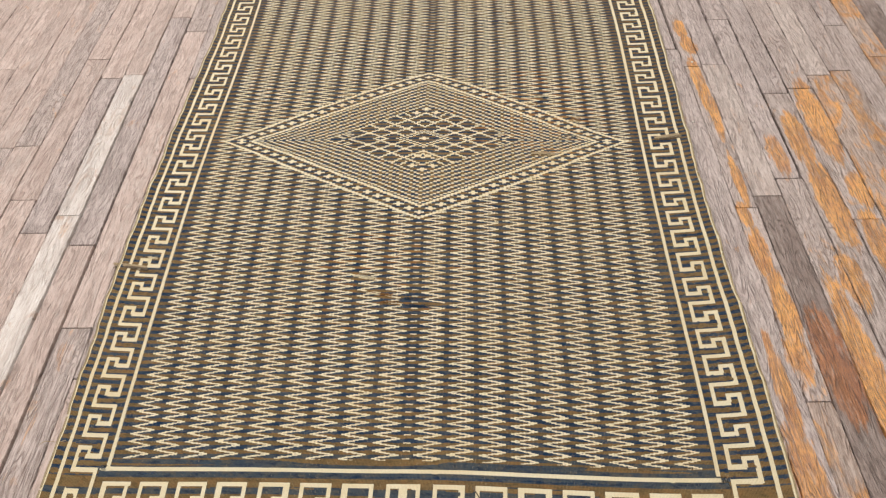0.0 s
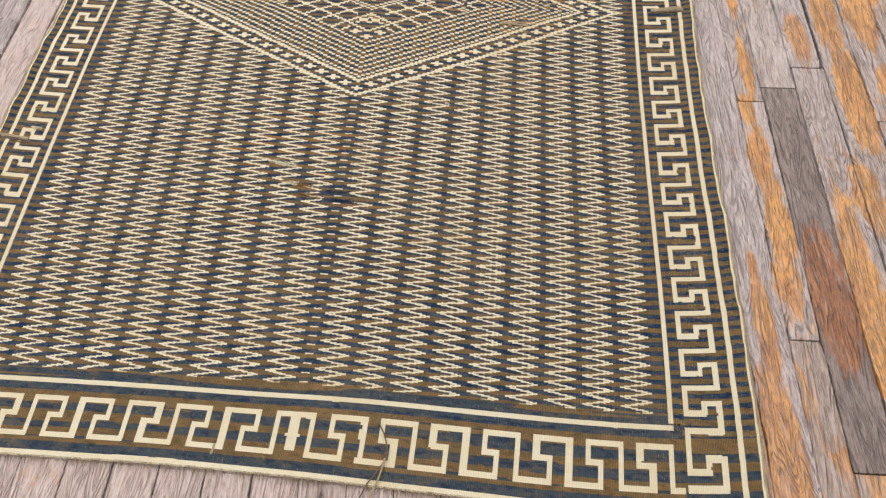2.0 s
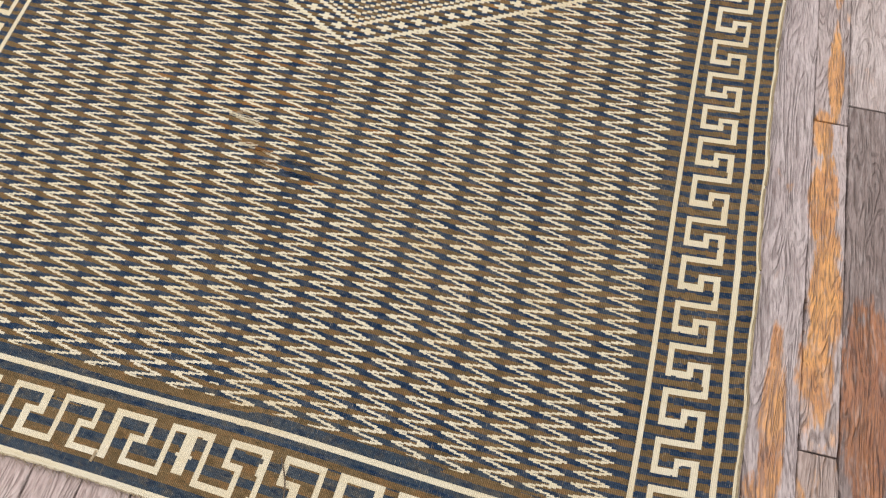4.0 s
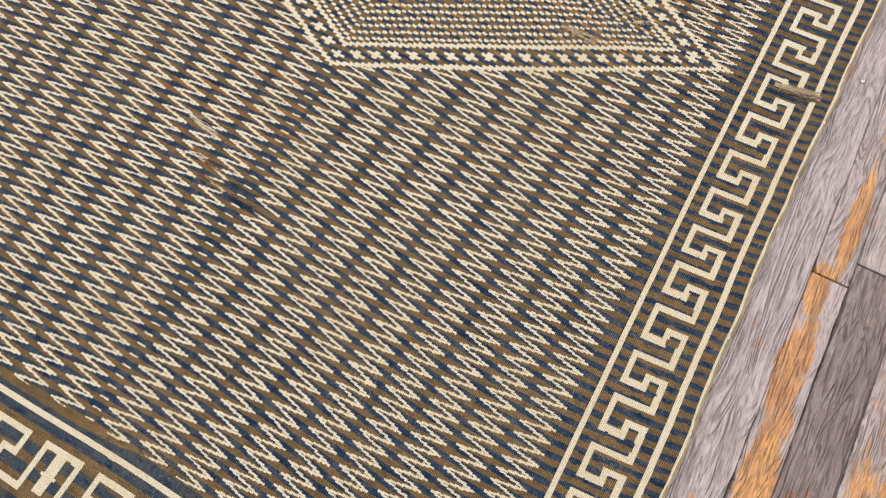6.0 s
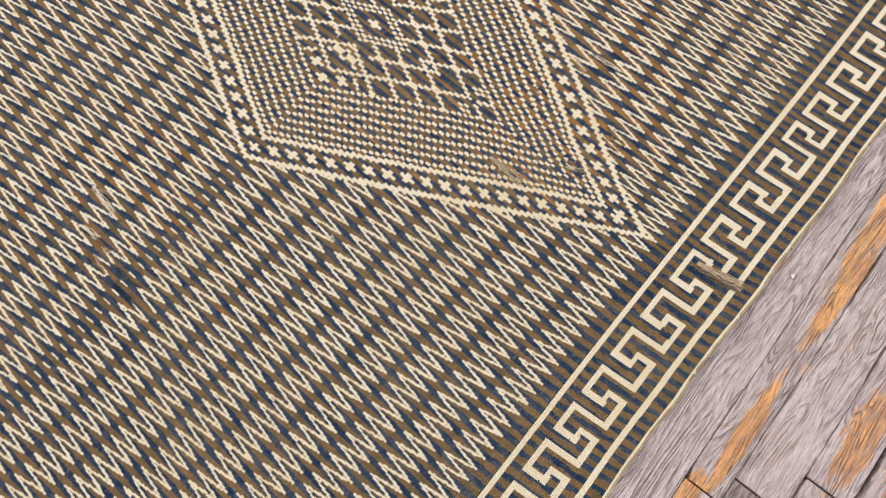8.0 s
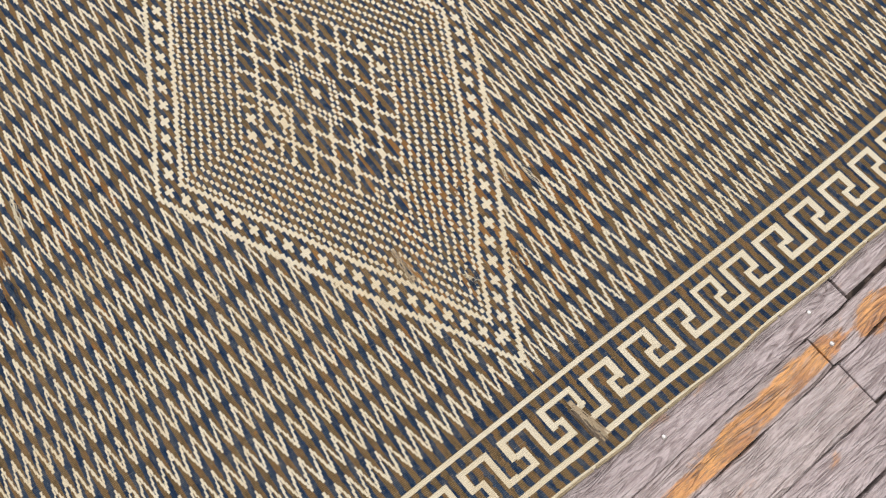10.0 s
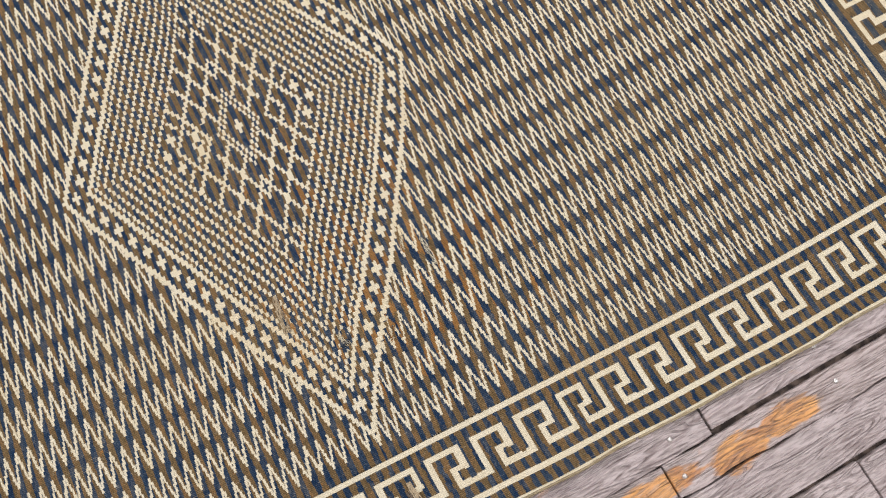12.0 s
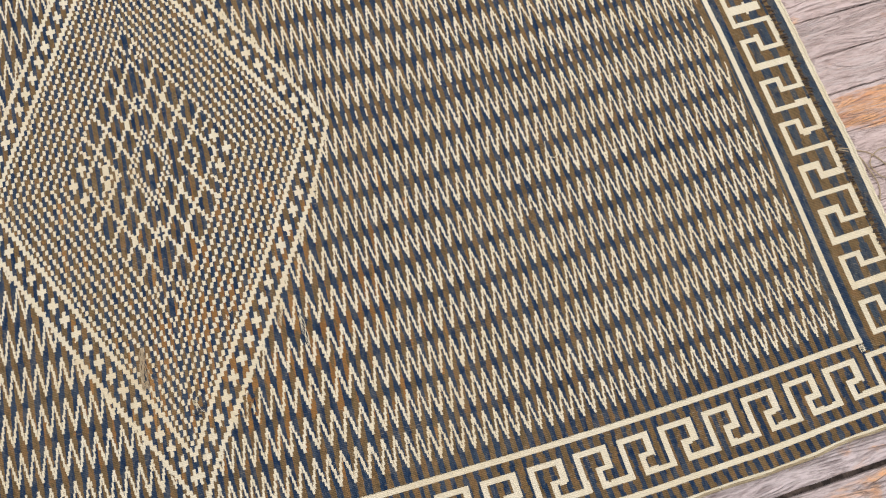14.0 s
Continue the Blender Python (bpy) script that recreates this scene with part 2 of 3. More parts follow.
WOOD_WHITE = wood("whitened_board", (0.82, 0.76, 0.73), (0.94, 0.91, 0.89), (0.74, 0.50, 0.34), 0.38, (0.62, 0.53, 0.49), 0.95)
WOOD_FAR = [wood("grey_board_joined", (0.54, 0.465, 0.45), (0.70, 0.62, 0.60), (0.86, 0.42, 0.13), 0.40, (0.21, 0.165, 0.155), joined=True),
            wood("amber_board_joined", (0.52, 0.42, 0.38), (0.65, 0.55, 0.51), (0.95, 0.46, 0.12), 0.70, (0.22, 0.15, 0.115), joined=True)]

_n = Nodes("floor_gap")
GAP = _n.finish(_n.mix(_n.level(_n.noise(_n.coords(), 60.0, 5.0), 0.45, 0.65), (0.03, 0.022, 0.018), (0.16, 0.12, 0.095)), 0.9)
_n = Nodes("plaster")
PLASTER = _n.finish(_n.mix(_n.noise(_n.coords(), 2.0), (0.72, 0.70, 0.66), (0.78, 0.76, 0.72)), 0.9, _n.noise(_n.coords(), 90.0), 0.1)
_n = Nodes("nail_steel")
STEEL = _n.finish(_n.mix(_n.noise(_n.coords(), 300.0), (0.55, 0.53, 0.5), (0.75, 0.73, 0.7)), 0.35)
STEEL.node_tree.nodes["Principled BSDF"].inputs["Metallic"].default_value = 0.9
_n = Nodes("undyed_wool_end")
TUFT = _n.finish(_n.mix(_n.noise(_n.coords(), 200.0), (0.52, 0.42, 0.27), (0.30, 0.23, 0.14)), 0.95)
_n = Nodes("dark_wool_end")
TUFT_DARK = _n.finish(_n.mix(_n.noise(_n.coords(), 200.0), (0.10, 0.075, 0.05), (0.19, 0.15, 0.11)), 0.95)
_n = Nodes("dark_stitching_wool")
STITCH = _n.finish(_n.mix(_n.noise(_n.coords(), 200.0), (0.035, 0.025, 0.02), (0.10, 0.075, 0.055)), 0.95)


# ---- helpers of this scene ----
def box_bm(x0, x1, y0, y1, z0, z1):
    bm = bmesh.new()
    bmesh.ops.create_cube(bm, size=1, matrix=Matrix.Translation(((x0 + x1) / 2, (y0 + y1) / 2, (z0 + z1) / 2)) @ Matrix.Diagonal((x1 - x0, y1 - y0, z1 - z0, 1)))
    return bm


def mesh_of(bm, name, material):
    me = bpy.data.meshes.new(name)
    bm.to_mesh(me)
    bm.free()
    me.materials.append(material)
    return me


def part(name, bm, material, parent, label=""):
    ob = new(name, mesh_of(bm, name, material))
    ob.parent = parent
    return tagged(ob, label)


# ---- the room, out of view ----
LEAN = -0.062                                   # the boards run a little askew to the rug, and the room with them
TURN = pose(0, 0, 0, 0, 0, math.degrees(-LEAN))
x0, x1, y0, y1, hh = ROOM
for nm, b in (("wall_west", (x0 - 0.1, x0, y0, y1, -0.1, hh)), ("wall_east", (x1, x1 + 0.1, y0, y1, -0.1, hh)),
              ("wall_south", (x0 - 0.1, x1 + 0.1, y0 - 0.1, y0, -0.1, hh)), ("wall_north", (x0 - 0.1, x1 + 0.1, y1, y1 + 0.1, -0.1, hh)),
              ("ceiling", (x0 - 0.1, x1 + 0.1, y0 - 0.1, y1 + 0.1, hh, hh + 0.1))):
    wall = new(nm, mesh_of(box_bm(*b), nm, PLASTER))
    wall.matrix_world = TURN
    tagged(wall, "plain white plaster " + ("ceiling" if nm == "ceiling" else "wall of the room"), nm.split("_")[0], kind="structure")
floor = tagged(new("floor", mesh_of(box_bm(x0, x1, y0, y1, -0.1, -0.012), "floor", GAP)),
               "worn old strip floor of grey wood boards with orange patches", "floor", kind="structure")

floor.matrix_world = TURN

# ---- the rug ----
PAIR_LOW, PAIR_UP = 0.0727 / 4, 0.0678 / 4      # one blue and one brown band, towards each end
HALF_U, COL = 0.600, 0.0632                     # half width of the field; one zigzag column
EDGE_U, EDGE_V = 0.743, 1.139
END = {-1: 1.139, 1: 1.135}                     # the far end is turned in and overcast
WX = (0.0002, 0.0659, -0.0317, -0.0252, 0.0200, 0.0175, -0.1360, 0.0084, -0.0122, -0.0269, 0.0686, -0.0322, 0.0177, 0.0032, -0.0304, -0.0066, 0.0037, 0.0144, -0.0259, -0.0053, 0.0153, -0.0023, 0.0023, 0.0019, 0.0006, -0.0105, 0.0001, 0.0117)
WY = (-0.0062, 0.0339, 0.0204, -0.0656, 0.0211, 0.0238, 0.0222, -0.0466, 0.0103, -0.0189, 0.0991, -0.0169, 0.0148, -0.0002, -0.0162, -0.0020, 0.0060, -0.0082, 0.0320, -0.0045, -0.0024, 0.0092, -0.0071, -0.0014, -0.0076, -0.0082, 0.0025, 0.0069)

# uneven beat of the weft: how far each key of the side borders sits from an even spacing
BEAT_V = (-1.05, -0.9996, -0.9269, -0.8542, -0.7815, -0.7088, -0.6361, -0.5634, -0.4907, -0.4180, -0.3453, -0.2726, -0.1999, -0.1272, -0.0545, 0.0508, 0.1187, 0.1865, 0.2542, 0.3221, 0.3898, 0.4577, 0.5254, 0.5932, 0.6611, 0.7288, 0.7966, 0.8644, 0.9323, 1.0000, 1.05)
BEAT_Y = (0.0, -0.0013, 0.0028, -0.0005, 0.0010, -0.0013, -0.0047, 0.0005, -0.0018, 0.0051, 0.0077, 0.0011, -0.0020, -0.0021, 0.0011, -0.0077, -0.0007, 0.0028, 0.0069, -0.0032, -0.0027, 0.0005, 0.0023, 0.0021, -0.0015, 0.0012, -0.0028, -0.0013, -0.0021, 0.0042, 0.0)


def lay(u, v):
    """Where a point of the weave lies on the floor: the rug is pulled a little out of square."""
    terms = [u ** (n - j) * v ** j for n in range(7) for j in range(n + 1)]
    x = u + sum(c * t for c, t in zip(WX, terms))
    y = v + sum(c * t for c, t in zip(WY, terms)) + np.interp(v, BEAT_V, BEAT_Y)
    y = y + (0.005 - 0.011 * (v / 0.306) ** 2) * np.exp(-(u / 0.38) ** 2 - (v / 0.40) ** 6)
    y = y + np.interp(v, (-1.106, -1.03, -0.98, -0.90), (0.0, 1.0, 1.0, 0.0)) * (0.0045 + 0.004 * np.tanh(u / 0.1)) * (1 - (u / 0.75) ** 4)
    edge = np.clip((np.abs(u) - 0.66) / 0.08, 0, 1) ** 2
    x = x + edge * np.sign(u) * (0.0012 * np.sin(v * 9.0 + u) + 0.0012 * np.sin(v * 31.0 + 1.3))
    z = 0.0045 + 0.0012 * np.sin(u * 7 + v * 3.1) * np.sin(v * 5.3 - u * 2 + 0.7)
    z = z + edge * (0.002 + 0.003 * np.sin(v * 11.0 + 2 * np.sign(u)) ** 2 + 0.003 * np.sin(v * 37.0 + np.sin(v * 9.0)) ** 4)
    endr = np.clip((np.abs(v) - 1.06) / 0.08, 0, 1) ** 2
    z = z + endr * (0.002 + 0.003 * np.sin(u * 13.0 + 1.0) ** 2)
    return x, y, z


def bands(v):
    """0 blue, 1 brown: the weft bands, a blue one across the middle."""
    q = np.where(v < 0, -v / PAIR_LOW, v / PAIR_UP)
    f = q - np.floor(q)
    return np.where((f > 0.23) & (f < 0.77), 1, 0)


def sheet(name, us, vs, kinds, parent, keep=None, lift=0.0, label=""):
    """One woven part: a grid over us and vs; kinds gives each cell its yarn (0 blue, 1 brown, 2 cream)."""
    us, vs = np.asarray(us), np.asarray(vs)
    uu, vv = np.meshgrid(us, vs)
    x, y, z = lay(uu, vv)
    co = np.stack([x, y, z + lift], -1).reshape(-1, 3)
    nu = len(us)
    jj, ii = np.meshgrid(np.arange(len(vs) - 1), np.arange(nu - 1), indexing="ij")
    base = jj * nu + ii
    quads = np.stack([base, base + 1, base + nu + 1, base + nu], -1).reshape(-1, 4)
    kinds = kinds.reshape(-1)
    if keep is not None:
        quads, kinds = quads[keep.reshape(-1)], kinds[keep.reshape(-1)]
    me = bpy.data.meshes.new(name)
    me.from_pydata(co.tolist(), [], quads.tolist())
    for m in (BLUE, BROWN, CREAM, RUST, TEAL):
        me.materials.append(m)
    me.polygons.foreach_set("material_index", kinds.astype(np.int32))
    me.update()
    ob = new(name, me)
    ob.parent = parent
    return tagged(ob, label)


def centres(us, vs):
    us, vs = np.asarray(us), np.asarray(vs)
    return np.meshgrid((us[1:] + us[:-1]) / 2, (vs[1:] + vs[:-1]) / 2)


rug = new("rug")
tagged(rug, "worn flat-woven wool rug in blue, brown and cream zigzags", "rug")

# field: cream zigzags up each column
SUB = 20
us = np.arange(-171, 172) * COL / 18
us[0], us[-1] = -HALF_U + 0.005, HALF_U - 0.005
lows = -np.arange(int(0.994 / (PAIR_LOW / SUB)), 0, -1) * PAIR_LOW / SUB
vs = np.concatenate([[-0.994], lows, [0.0], np.arange(1, int(0.994 / (PAIR_UP / SUB)) + 1) * PAIR_UP / SUB, [0.994]])
cu, cv = centres(us, vs)


def uneven(cu, cv, du, dv, seed):
    """Soft random values over the weave, about -1 to 1, with a grain of du by dv metres."""
    gen = np.random.RandomState(seed)
    grid = gen.uniform(-1, 1, (int(2.6 / dv) + 3, int(1.8 / du) + 3))
    a, b = (cv + 1.3) / dv, (cu + 0.9) / du
    i, j = np.floor(a).astype(int), np.floor(b).astype(int)
    fa, fb = a - i, b - j
    return (grid[i, j] * (1 - fa) * (1 - fb) + grid[i + 1, j] * fa * (1 - fb) + grid[i, j + 1] * (1 - fa) * fb + grid[i + 1, j + 1] * fa * fb)


def dye_lots(kind, cu, cv):
    """Rows of brown weft from a rustier dyeing, thickest in two stretches of the rug."""
    near = np.exp(-((cu - 0.30) / 0.24) ** 2 - ((cv - 0.12) / 0.26) ** 2) + 0.8 * np.exp(-((cu + 0.12) / 0.22) ** 2 - ((cv + 0.46) / 0.13) ** 2)
    return np.where((kind == 1) & (uneven(cu, cv, 0.028, 0.006, 71) > 0.95 - 1.05 * near), 3, kind)


def unlay(x, y):
    """The point of the weave that lies at x, y on the floor."""
    u, v = np.float64(x), np.float64(y)
    for _ in range(12):
        px, py, _z = lay(u, v)
        u, v = u + x - px, v + y - py
    return float(u), float(v)


REPAIRS = ((-0.060, -0.563, 0.036, 0.0075, 3), (-0.064, -0.552, 0.020, 0.004, 1), (-0.022, -0.583, 0.034, 0.0050, 3), (0.022, -0.572, 0.030, 0.0060, 0), (0.027, -0.591, 0.028, 0.0070, 0), (0.070, -0.585, 0.024, 0.006, 1),
           (-0.106, -0.508, 0.020, 0.006, 1), (0.334, -0.056, 0.034, 0.007, 1), (0.350, -0.040, 0.016, 0.008, 0), (0.331, 0.196, 0.026, 0.008, 0), (0.308, 0.162, 0.016, 0.006, 1), (0.430, 0.098, 0.018, 0.010, 3),
           (0.412, 0.018, 0.022, 0.012, 0), (0.195, 0.592, 0.016, 0.009, 0), (0.191, 0.606, 0.012, 0.005, 0), (0.184, 0.598, 0.010, 0.003, 3), (0.246, 0.597, 0.016, 0.008, 1), (0.285, 0.087, 0.012, 0.006, 1))


def worn_away(cu, cv):
    """Where the cream weft is lost around old repairs, and the yarn that shows instead (-1: none)."""
    rough_edge = 0.35 * uneven(cu, cv, 0.012, 0.004, 11)
    speck = uneven(cu, cv, 0.011, 0.0032, 12)
    shows = np.full(cu.shape, -1)
    for wx, wy, ru, rv, yarn_kind in REPAIRS:
        wu, wv = unlay(wx, wy)
        hit = ((cu - wu) / ru) ** 2 + ((cv - wv) / rv) ** 2 < 1 + rough_edge * 2
        if yarn_kind == 3:
            hit &= speck > 0.12
        shows = np.where(hit, yarn_kind, shows)
    return shows


au = np.abs(cu)
wob = 0.06 * uneven(cu, cv, 0.035, 0.02, 3) + 0.035 * uneven(cu, cv, 0.009, 0.006, 4)
# the count of the zigzags drifts against the keys of the side borders
DRIFT_V = (-1.0, -0.95, -0.85, -0.80, -0.74, -0.67, -0.50, -0.45, -0.344, -0.318, -0.243, -0.185, 0.0, 0.083, 0.134, 0.153, 0.174, 0.192, 0.211, 0.248, 0.325, 0.40, 0.476, 0.60, 0.80, 0.98)
DRIFT_Q = (0.90, 0.78, 0.85, 0.84, 0.83, 0.85, 0.68, 0.60, 0.40, 0.25, 0.33, 0.32, 0.0, -0.30, -0.10, 0.09, 0.38, 0.51, 0.71, 1.0, 0.97, 1.0, 1.15, 1.27, 1.2, 1.16)
dip = np.interp(cv, (-1.0, -0.965, -0.90, -0.86, -0.75, -0.60, -0.47, -0.30), (0.25, 0.30, 0.60, 0.65, 0.70, 0.40, 0.20, 0.0))
dip = dip * np.interp(cu, (-0.60, -0.30, -0.20, 0.0, 0.10, 0.20, 0.38, 0.60), (0.0, 0.4, 0.3, 0.65, 1.0, 1.0, 0.3, 0.0))
dip = dip - np.interp(cv, (-0.60, -0.565, -0.52, -0.47, -0.40, -0.34), (0.0, 0.08, 0.28, 0.33, 0.20, 0.0)) * np.interp(cu, (0.44, 0.506, 0.571), (0.0, 0.4, 1.0))
inner = np.interp(cv, (0.20, 0.30, 0.38, 0.44, 0.49, 0.63, 0.98), (0.0, 0.15, 0.12, -0.08, -0.22, -0.25, -0.25)) * np.interp(cu, (0.05, 0.13), (0.0, 1.0))
outer = np.interp(cv, (0.20, 0.30, 0.38, 0.43, 0.46, 0.53, 0.56, 0.60, 0.63, 0.78, 0.98), (0.0, 0.50, 0.41, 0.36, 0.22, 0.15, 0.0, 0.0, -0.24, -0.31, -0.28))
share = np.interp(cu, (0.19, 0.25, 0.32), (0.0, 0.4, 1.0))
dip = dip - inner * (1 - share) - outer * share
laid = cv + np.interp(cv, BEAT_V, BEAT_Y)          # the zigzags keep an even pace beside the uneven keys
q = np.where(cv < 0, -laid / PAIR_LOW, laid / PAIR_UP) + 0.5 - np.interp(cv, DRIFT_V, DRIFT_Q) + dip + wob
kind = np.where(q - np.floor(q) > 0.5, 1, 0)
OVER = 0.08                                     # how far an outward tip reaches past its column
k = np.ceil((au - OVER * COL) / COL)
back = (k * COL + OVER * COL - au) / COL        # 0 at the outward tip, growing towards the inward one
fr = np.abs(q - np.floor(q) - 0.5)
past = np.where(cv < 0, -cv - 0.979, cv - 0.987) + 0.0012 * uneven(cu, cv, 0.06, 0.02, 6)     # beyond the last zigzag
STEPS, REACH = 6, 0.86                          # floats of cream weft in one leg of the zigzag; its share of the column
zig = np.zeros(cu.shape, dtype=bool)
slack = 0.014 * uneven(cu, cv, 0.02, 0.009, 5)
for i in range(STEPS):
    mid, half = (i + 0.5) / STEPS * REACH, REACH / STEPS * 0.64
    zig |= (np.abs(back - mid) < half) & (np.abs(fr - (0.012 + 0.476 * i / (STEPS - 1))) < 0.083 + slack)
zig &= (past < 0) & (k <= 9) & (k >= 1) & (back < REACH)
dash = (au < COL * 0.095) & (fr < 0.07) & (past < 0)
lost = worn_away(cu, cv)
kind = np.where(zig | dash, 2, kind)
kind = np.where((lost >= 0) & ((kind == 2) | ((lost == 3) & (kind == 1))), lost, kind)
kind = np.where(past > 0.002, np.where(uneven(cu, cv, 0.22, 0.0055, 61) + (0.978 - np.abs(cv)) * 25 > 0, 1, 4), kind)
kind = np.where((kind == 0) & (past > -0.018), 4, kind)
CELL_A, CELL_B = 0.0088, 0.306 / 63
dd = np.abs(cu) / CELL_A + np.abs(cv) / CELL_B
sheet("field", us, vs, dye_lots(kind, cu, cv), rug, keep=dd > 61)

# medallion: a stepped lozenge with a band of crosses, dotted rings and a lattice
SUB_A, SUB_B = 6, 5
us = (np.arange(-64 * SUB_A, 64 * SUB_A + 1)) * CELL_A / SUB_A
vs = (np.arange(-64 * SUB_B, 64 * SUB_B + 1)) * CELL_B / SUB_B
cu, cv = centres(us, vs)
drift = 0.20 * uneven(cu, cv, 0.03, 0.012, 41) + 0.10 * uneven(cu, cv, 0.008, 0.005, 42)
sag = 0.10 * uneven(cu, cv, 0.012, 0.02, 43)
pa = np.abs(cu) / CELL_A + drift
pb = np.abs(cv) / CELL_B + sag
ia, ib = np.floor(pa + 0.5).astype(int), np.floor(pb + 0.5).astype(int)
d, e = ia + ib, ia - ib
fd, fe = pa + ib, pa - ib
fb = pb / 3 + 0.25 + 0.05 * uneven(cu, cv, 0.03, 0.008, 44)
kind = np.where((fb - np.floor(fb)) < 0.47, 0, 1)
kind = np.where(pb < 1.0, 0, kind)


def stepped(along, at, wide=0.60):
    """A stepped slanting line, one float of weft in each row."""
    return np.abs(along - at) < wide


def small_cross(a, b):
    return ((np.abs(pa - a) < 0.5) & (np.abs(ib - b) <= 1)) | ((np.abs(pa - a) < 1.4) & (ib == b))


line = stepped(fd, 62.6, 0.86) | stepped(fd, 53.5, 0.86)
cross = (d > 55) & (d < 61) & (((ia % 3 == 0) & (d >= 57) & (d <= 59)) | ((ia % 3 == 1) & (d == 59)) | ((ia % 3 == 2) & (d == 57)))
lattice = np.zeros_like(d, dtype=bool)
for k, out in ((-11.25, 29), (-3.75, 29), (3.75, 29), (11.25, 29.5)):
    lattice |= stepped(fe, k) & (d > 8 + 0.25 * abs(k)) & (d <= out)
lattice |= stepped(fd, 22.5) | (stepped(fd, 15) & (ia >= 4))
lattice |= (stepped(fe, -15.5) & (d >= 25) & (d <= 28)) | (stepped(fe, 23.5) & (d >= 25) & (d <= 29))
lattice |= stepped(fd, 17) & (ib >= 14) & (ia <= 3)
lattice |= stepped(-fe, 14) & (ib <= 17) & (ia <= 3) & (cv < 0)
ends = small_cross(0, 26) | small_cross(3, 23) | (small_cross(23, 4) & ~((ia == 23) & (ib == 4))) | small_cross(0, 0)
speck = (np.abs(pa - ia) < 0.45) & (np.abs(pb - ib) < 0.5)
dots = (d >= 29) & (d <= 51) & (d % 3 == 0) & speck
dots |= ((d == 8) | (d == 6)) & speck
lost = worn_away(cu, cv)
kind = np.where(line | cross | dots | lattice | ends, 2, kind)
kind = np.where((lost >= 0) & (kind == 2) & (uneven(cu, cv, 0.006, 0.004, 21) > -0.2), lost, kind)
sheet("medallion", us, vs, dye_lots(kind, cu, cv), rug, keep=d <= 63, lift=0.0006, label="stepped lozenge with crosses, dots and a lattice in cream")

BAR = 0.0094                                    # width of the key border's lines


def key(r, s, pr, ps):
    """The running key: r along the border in periods, s across it from 0 to 1; pr, ps their sizes in metres."""
    hr, hs = BAR / pr, BAR / ps
    f = r - np.floor(r)
    full = f < hr
    first = (s < hs) & (f < 0.74)
    hook = (f > 0.74 - hr) & (f < 0.74) & (s < 0.60)
    drop = (s > 0.60 - hs) & (s < 0.60) & (f > 0.37) & (f < 0.74)
    mid = (f > 0.37) & (f < 0.37 + hr) & (s > 0.60 - hs)
    last = (s > 1 - hs) & (f > 0.37)
    return full | first | hook | drop | mid | last


S_IN, S_OUT = 0.023, 0.088                      # the key's two sides, from the middle of the inner line


def side_border(sign):
    w = EDGE_U - HALF_U
    offs = np.unique(np.concatenate([[-0.005, 0.005, S_IN, S_OUT, 0.107, 0.116, w - 0.005, w], np.linspace(0.005, w, 58)]))
    us = np.sort(sign * (HALF_U + offs))
    vs = np.concatenate([-np.arange(int(EDGE_V / (PAIR_LOW / 10)), 0, -1) * PAIR_LOW / 10, [0.0], np.arange(1, int(END[1] / (PAIR_UP / 10))) * PAIR_UP / 10])
    cu, cv = centres(us, vs)
    o = np.abs(cu) - HALF_U
    kind = bands(cv + 0.0016 * uneven(cu, cv, 0.010, 0.005, 51 + sign) + 0.0007)
    per = np.where(cv < 0, PAIR_LOW, PAIR_UP) * 4
    past_bar = -cv - 1.0038                     # the last key at the bottom is drawn out to turn the corner
    drawn = np.interp(past_bar, (0.0, 0.0045, 0.0365, 0.045, 0.0655, 0.074, 0.0885, 0.0975, 0.14), (0.0, 0.0045, 0.0175, 0.0255, 0.042, 0.050, 0.0685, 0.0770, 0.0780))
    along = np.where(past_bar > 0, 1.0038 + drawn, np.abs(cv))
    r = along / per + 0.25 + 0.004 * uneven(cu, cv, 0.016, 0.012, 71 + sign)
    foot = np.sin((-cv - 1.030) / 0.076 * 2 * np.pi * 2.5 + 0.6) + 0.5 * uneven(cu, cv, 0.10, 0.004, 31)
    kind = np.where(past_bar > 0.014, np.where((foot > -0.1) | (past_bar < 0.026), 1, 4), kind)
    s = (o - S_IN) / (S_OUT - S_IN) + 0.008 * uneven(cu, cv, 0.02, 0.009, 75 + sign)
    o = o + 0.0009 * uneven(cu, cv, 0.02, 0.008, 79 + sign)
    f = r - np.floor(r)
    motif = key(r, s, 0.070, S_OUT - S_IN) & (s > 0) & (s < 1)
    motif &= ~((r < 0.33) & (s > BAR / (S_OUT - S_IN)))
    motif |= (r < 0.5) & (s > 0) & (s < BAR / (S_OUT - S_IN))
    motif &= cv > -1.1055
    lines = ((np.abs(o) < 0.0045) & (np.abs(cv) < 1.006)) | ((o > 0.107) & (o < 0.116)) | (o > w - 0.005)
    kind = np.where(motif | lines, 2, kind)
    keep = ~((o < S_IN - 0.004) & (np.abs(cv) > 1.006))
    sheet("side_border", us, vs, kind, rug, keep=keep, label="border of cream key pattern over blue and brown stripes")


side_border(-1), side_border(1)


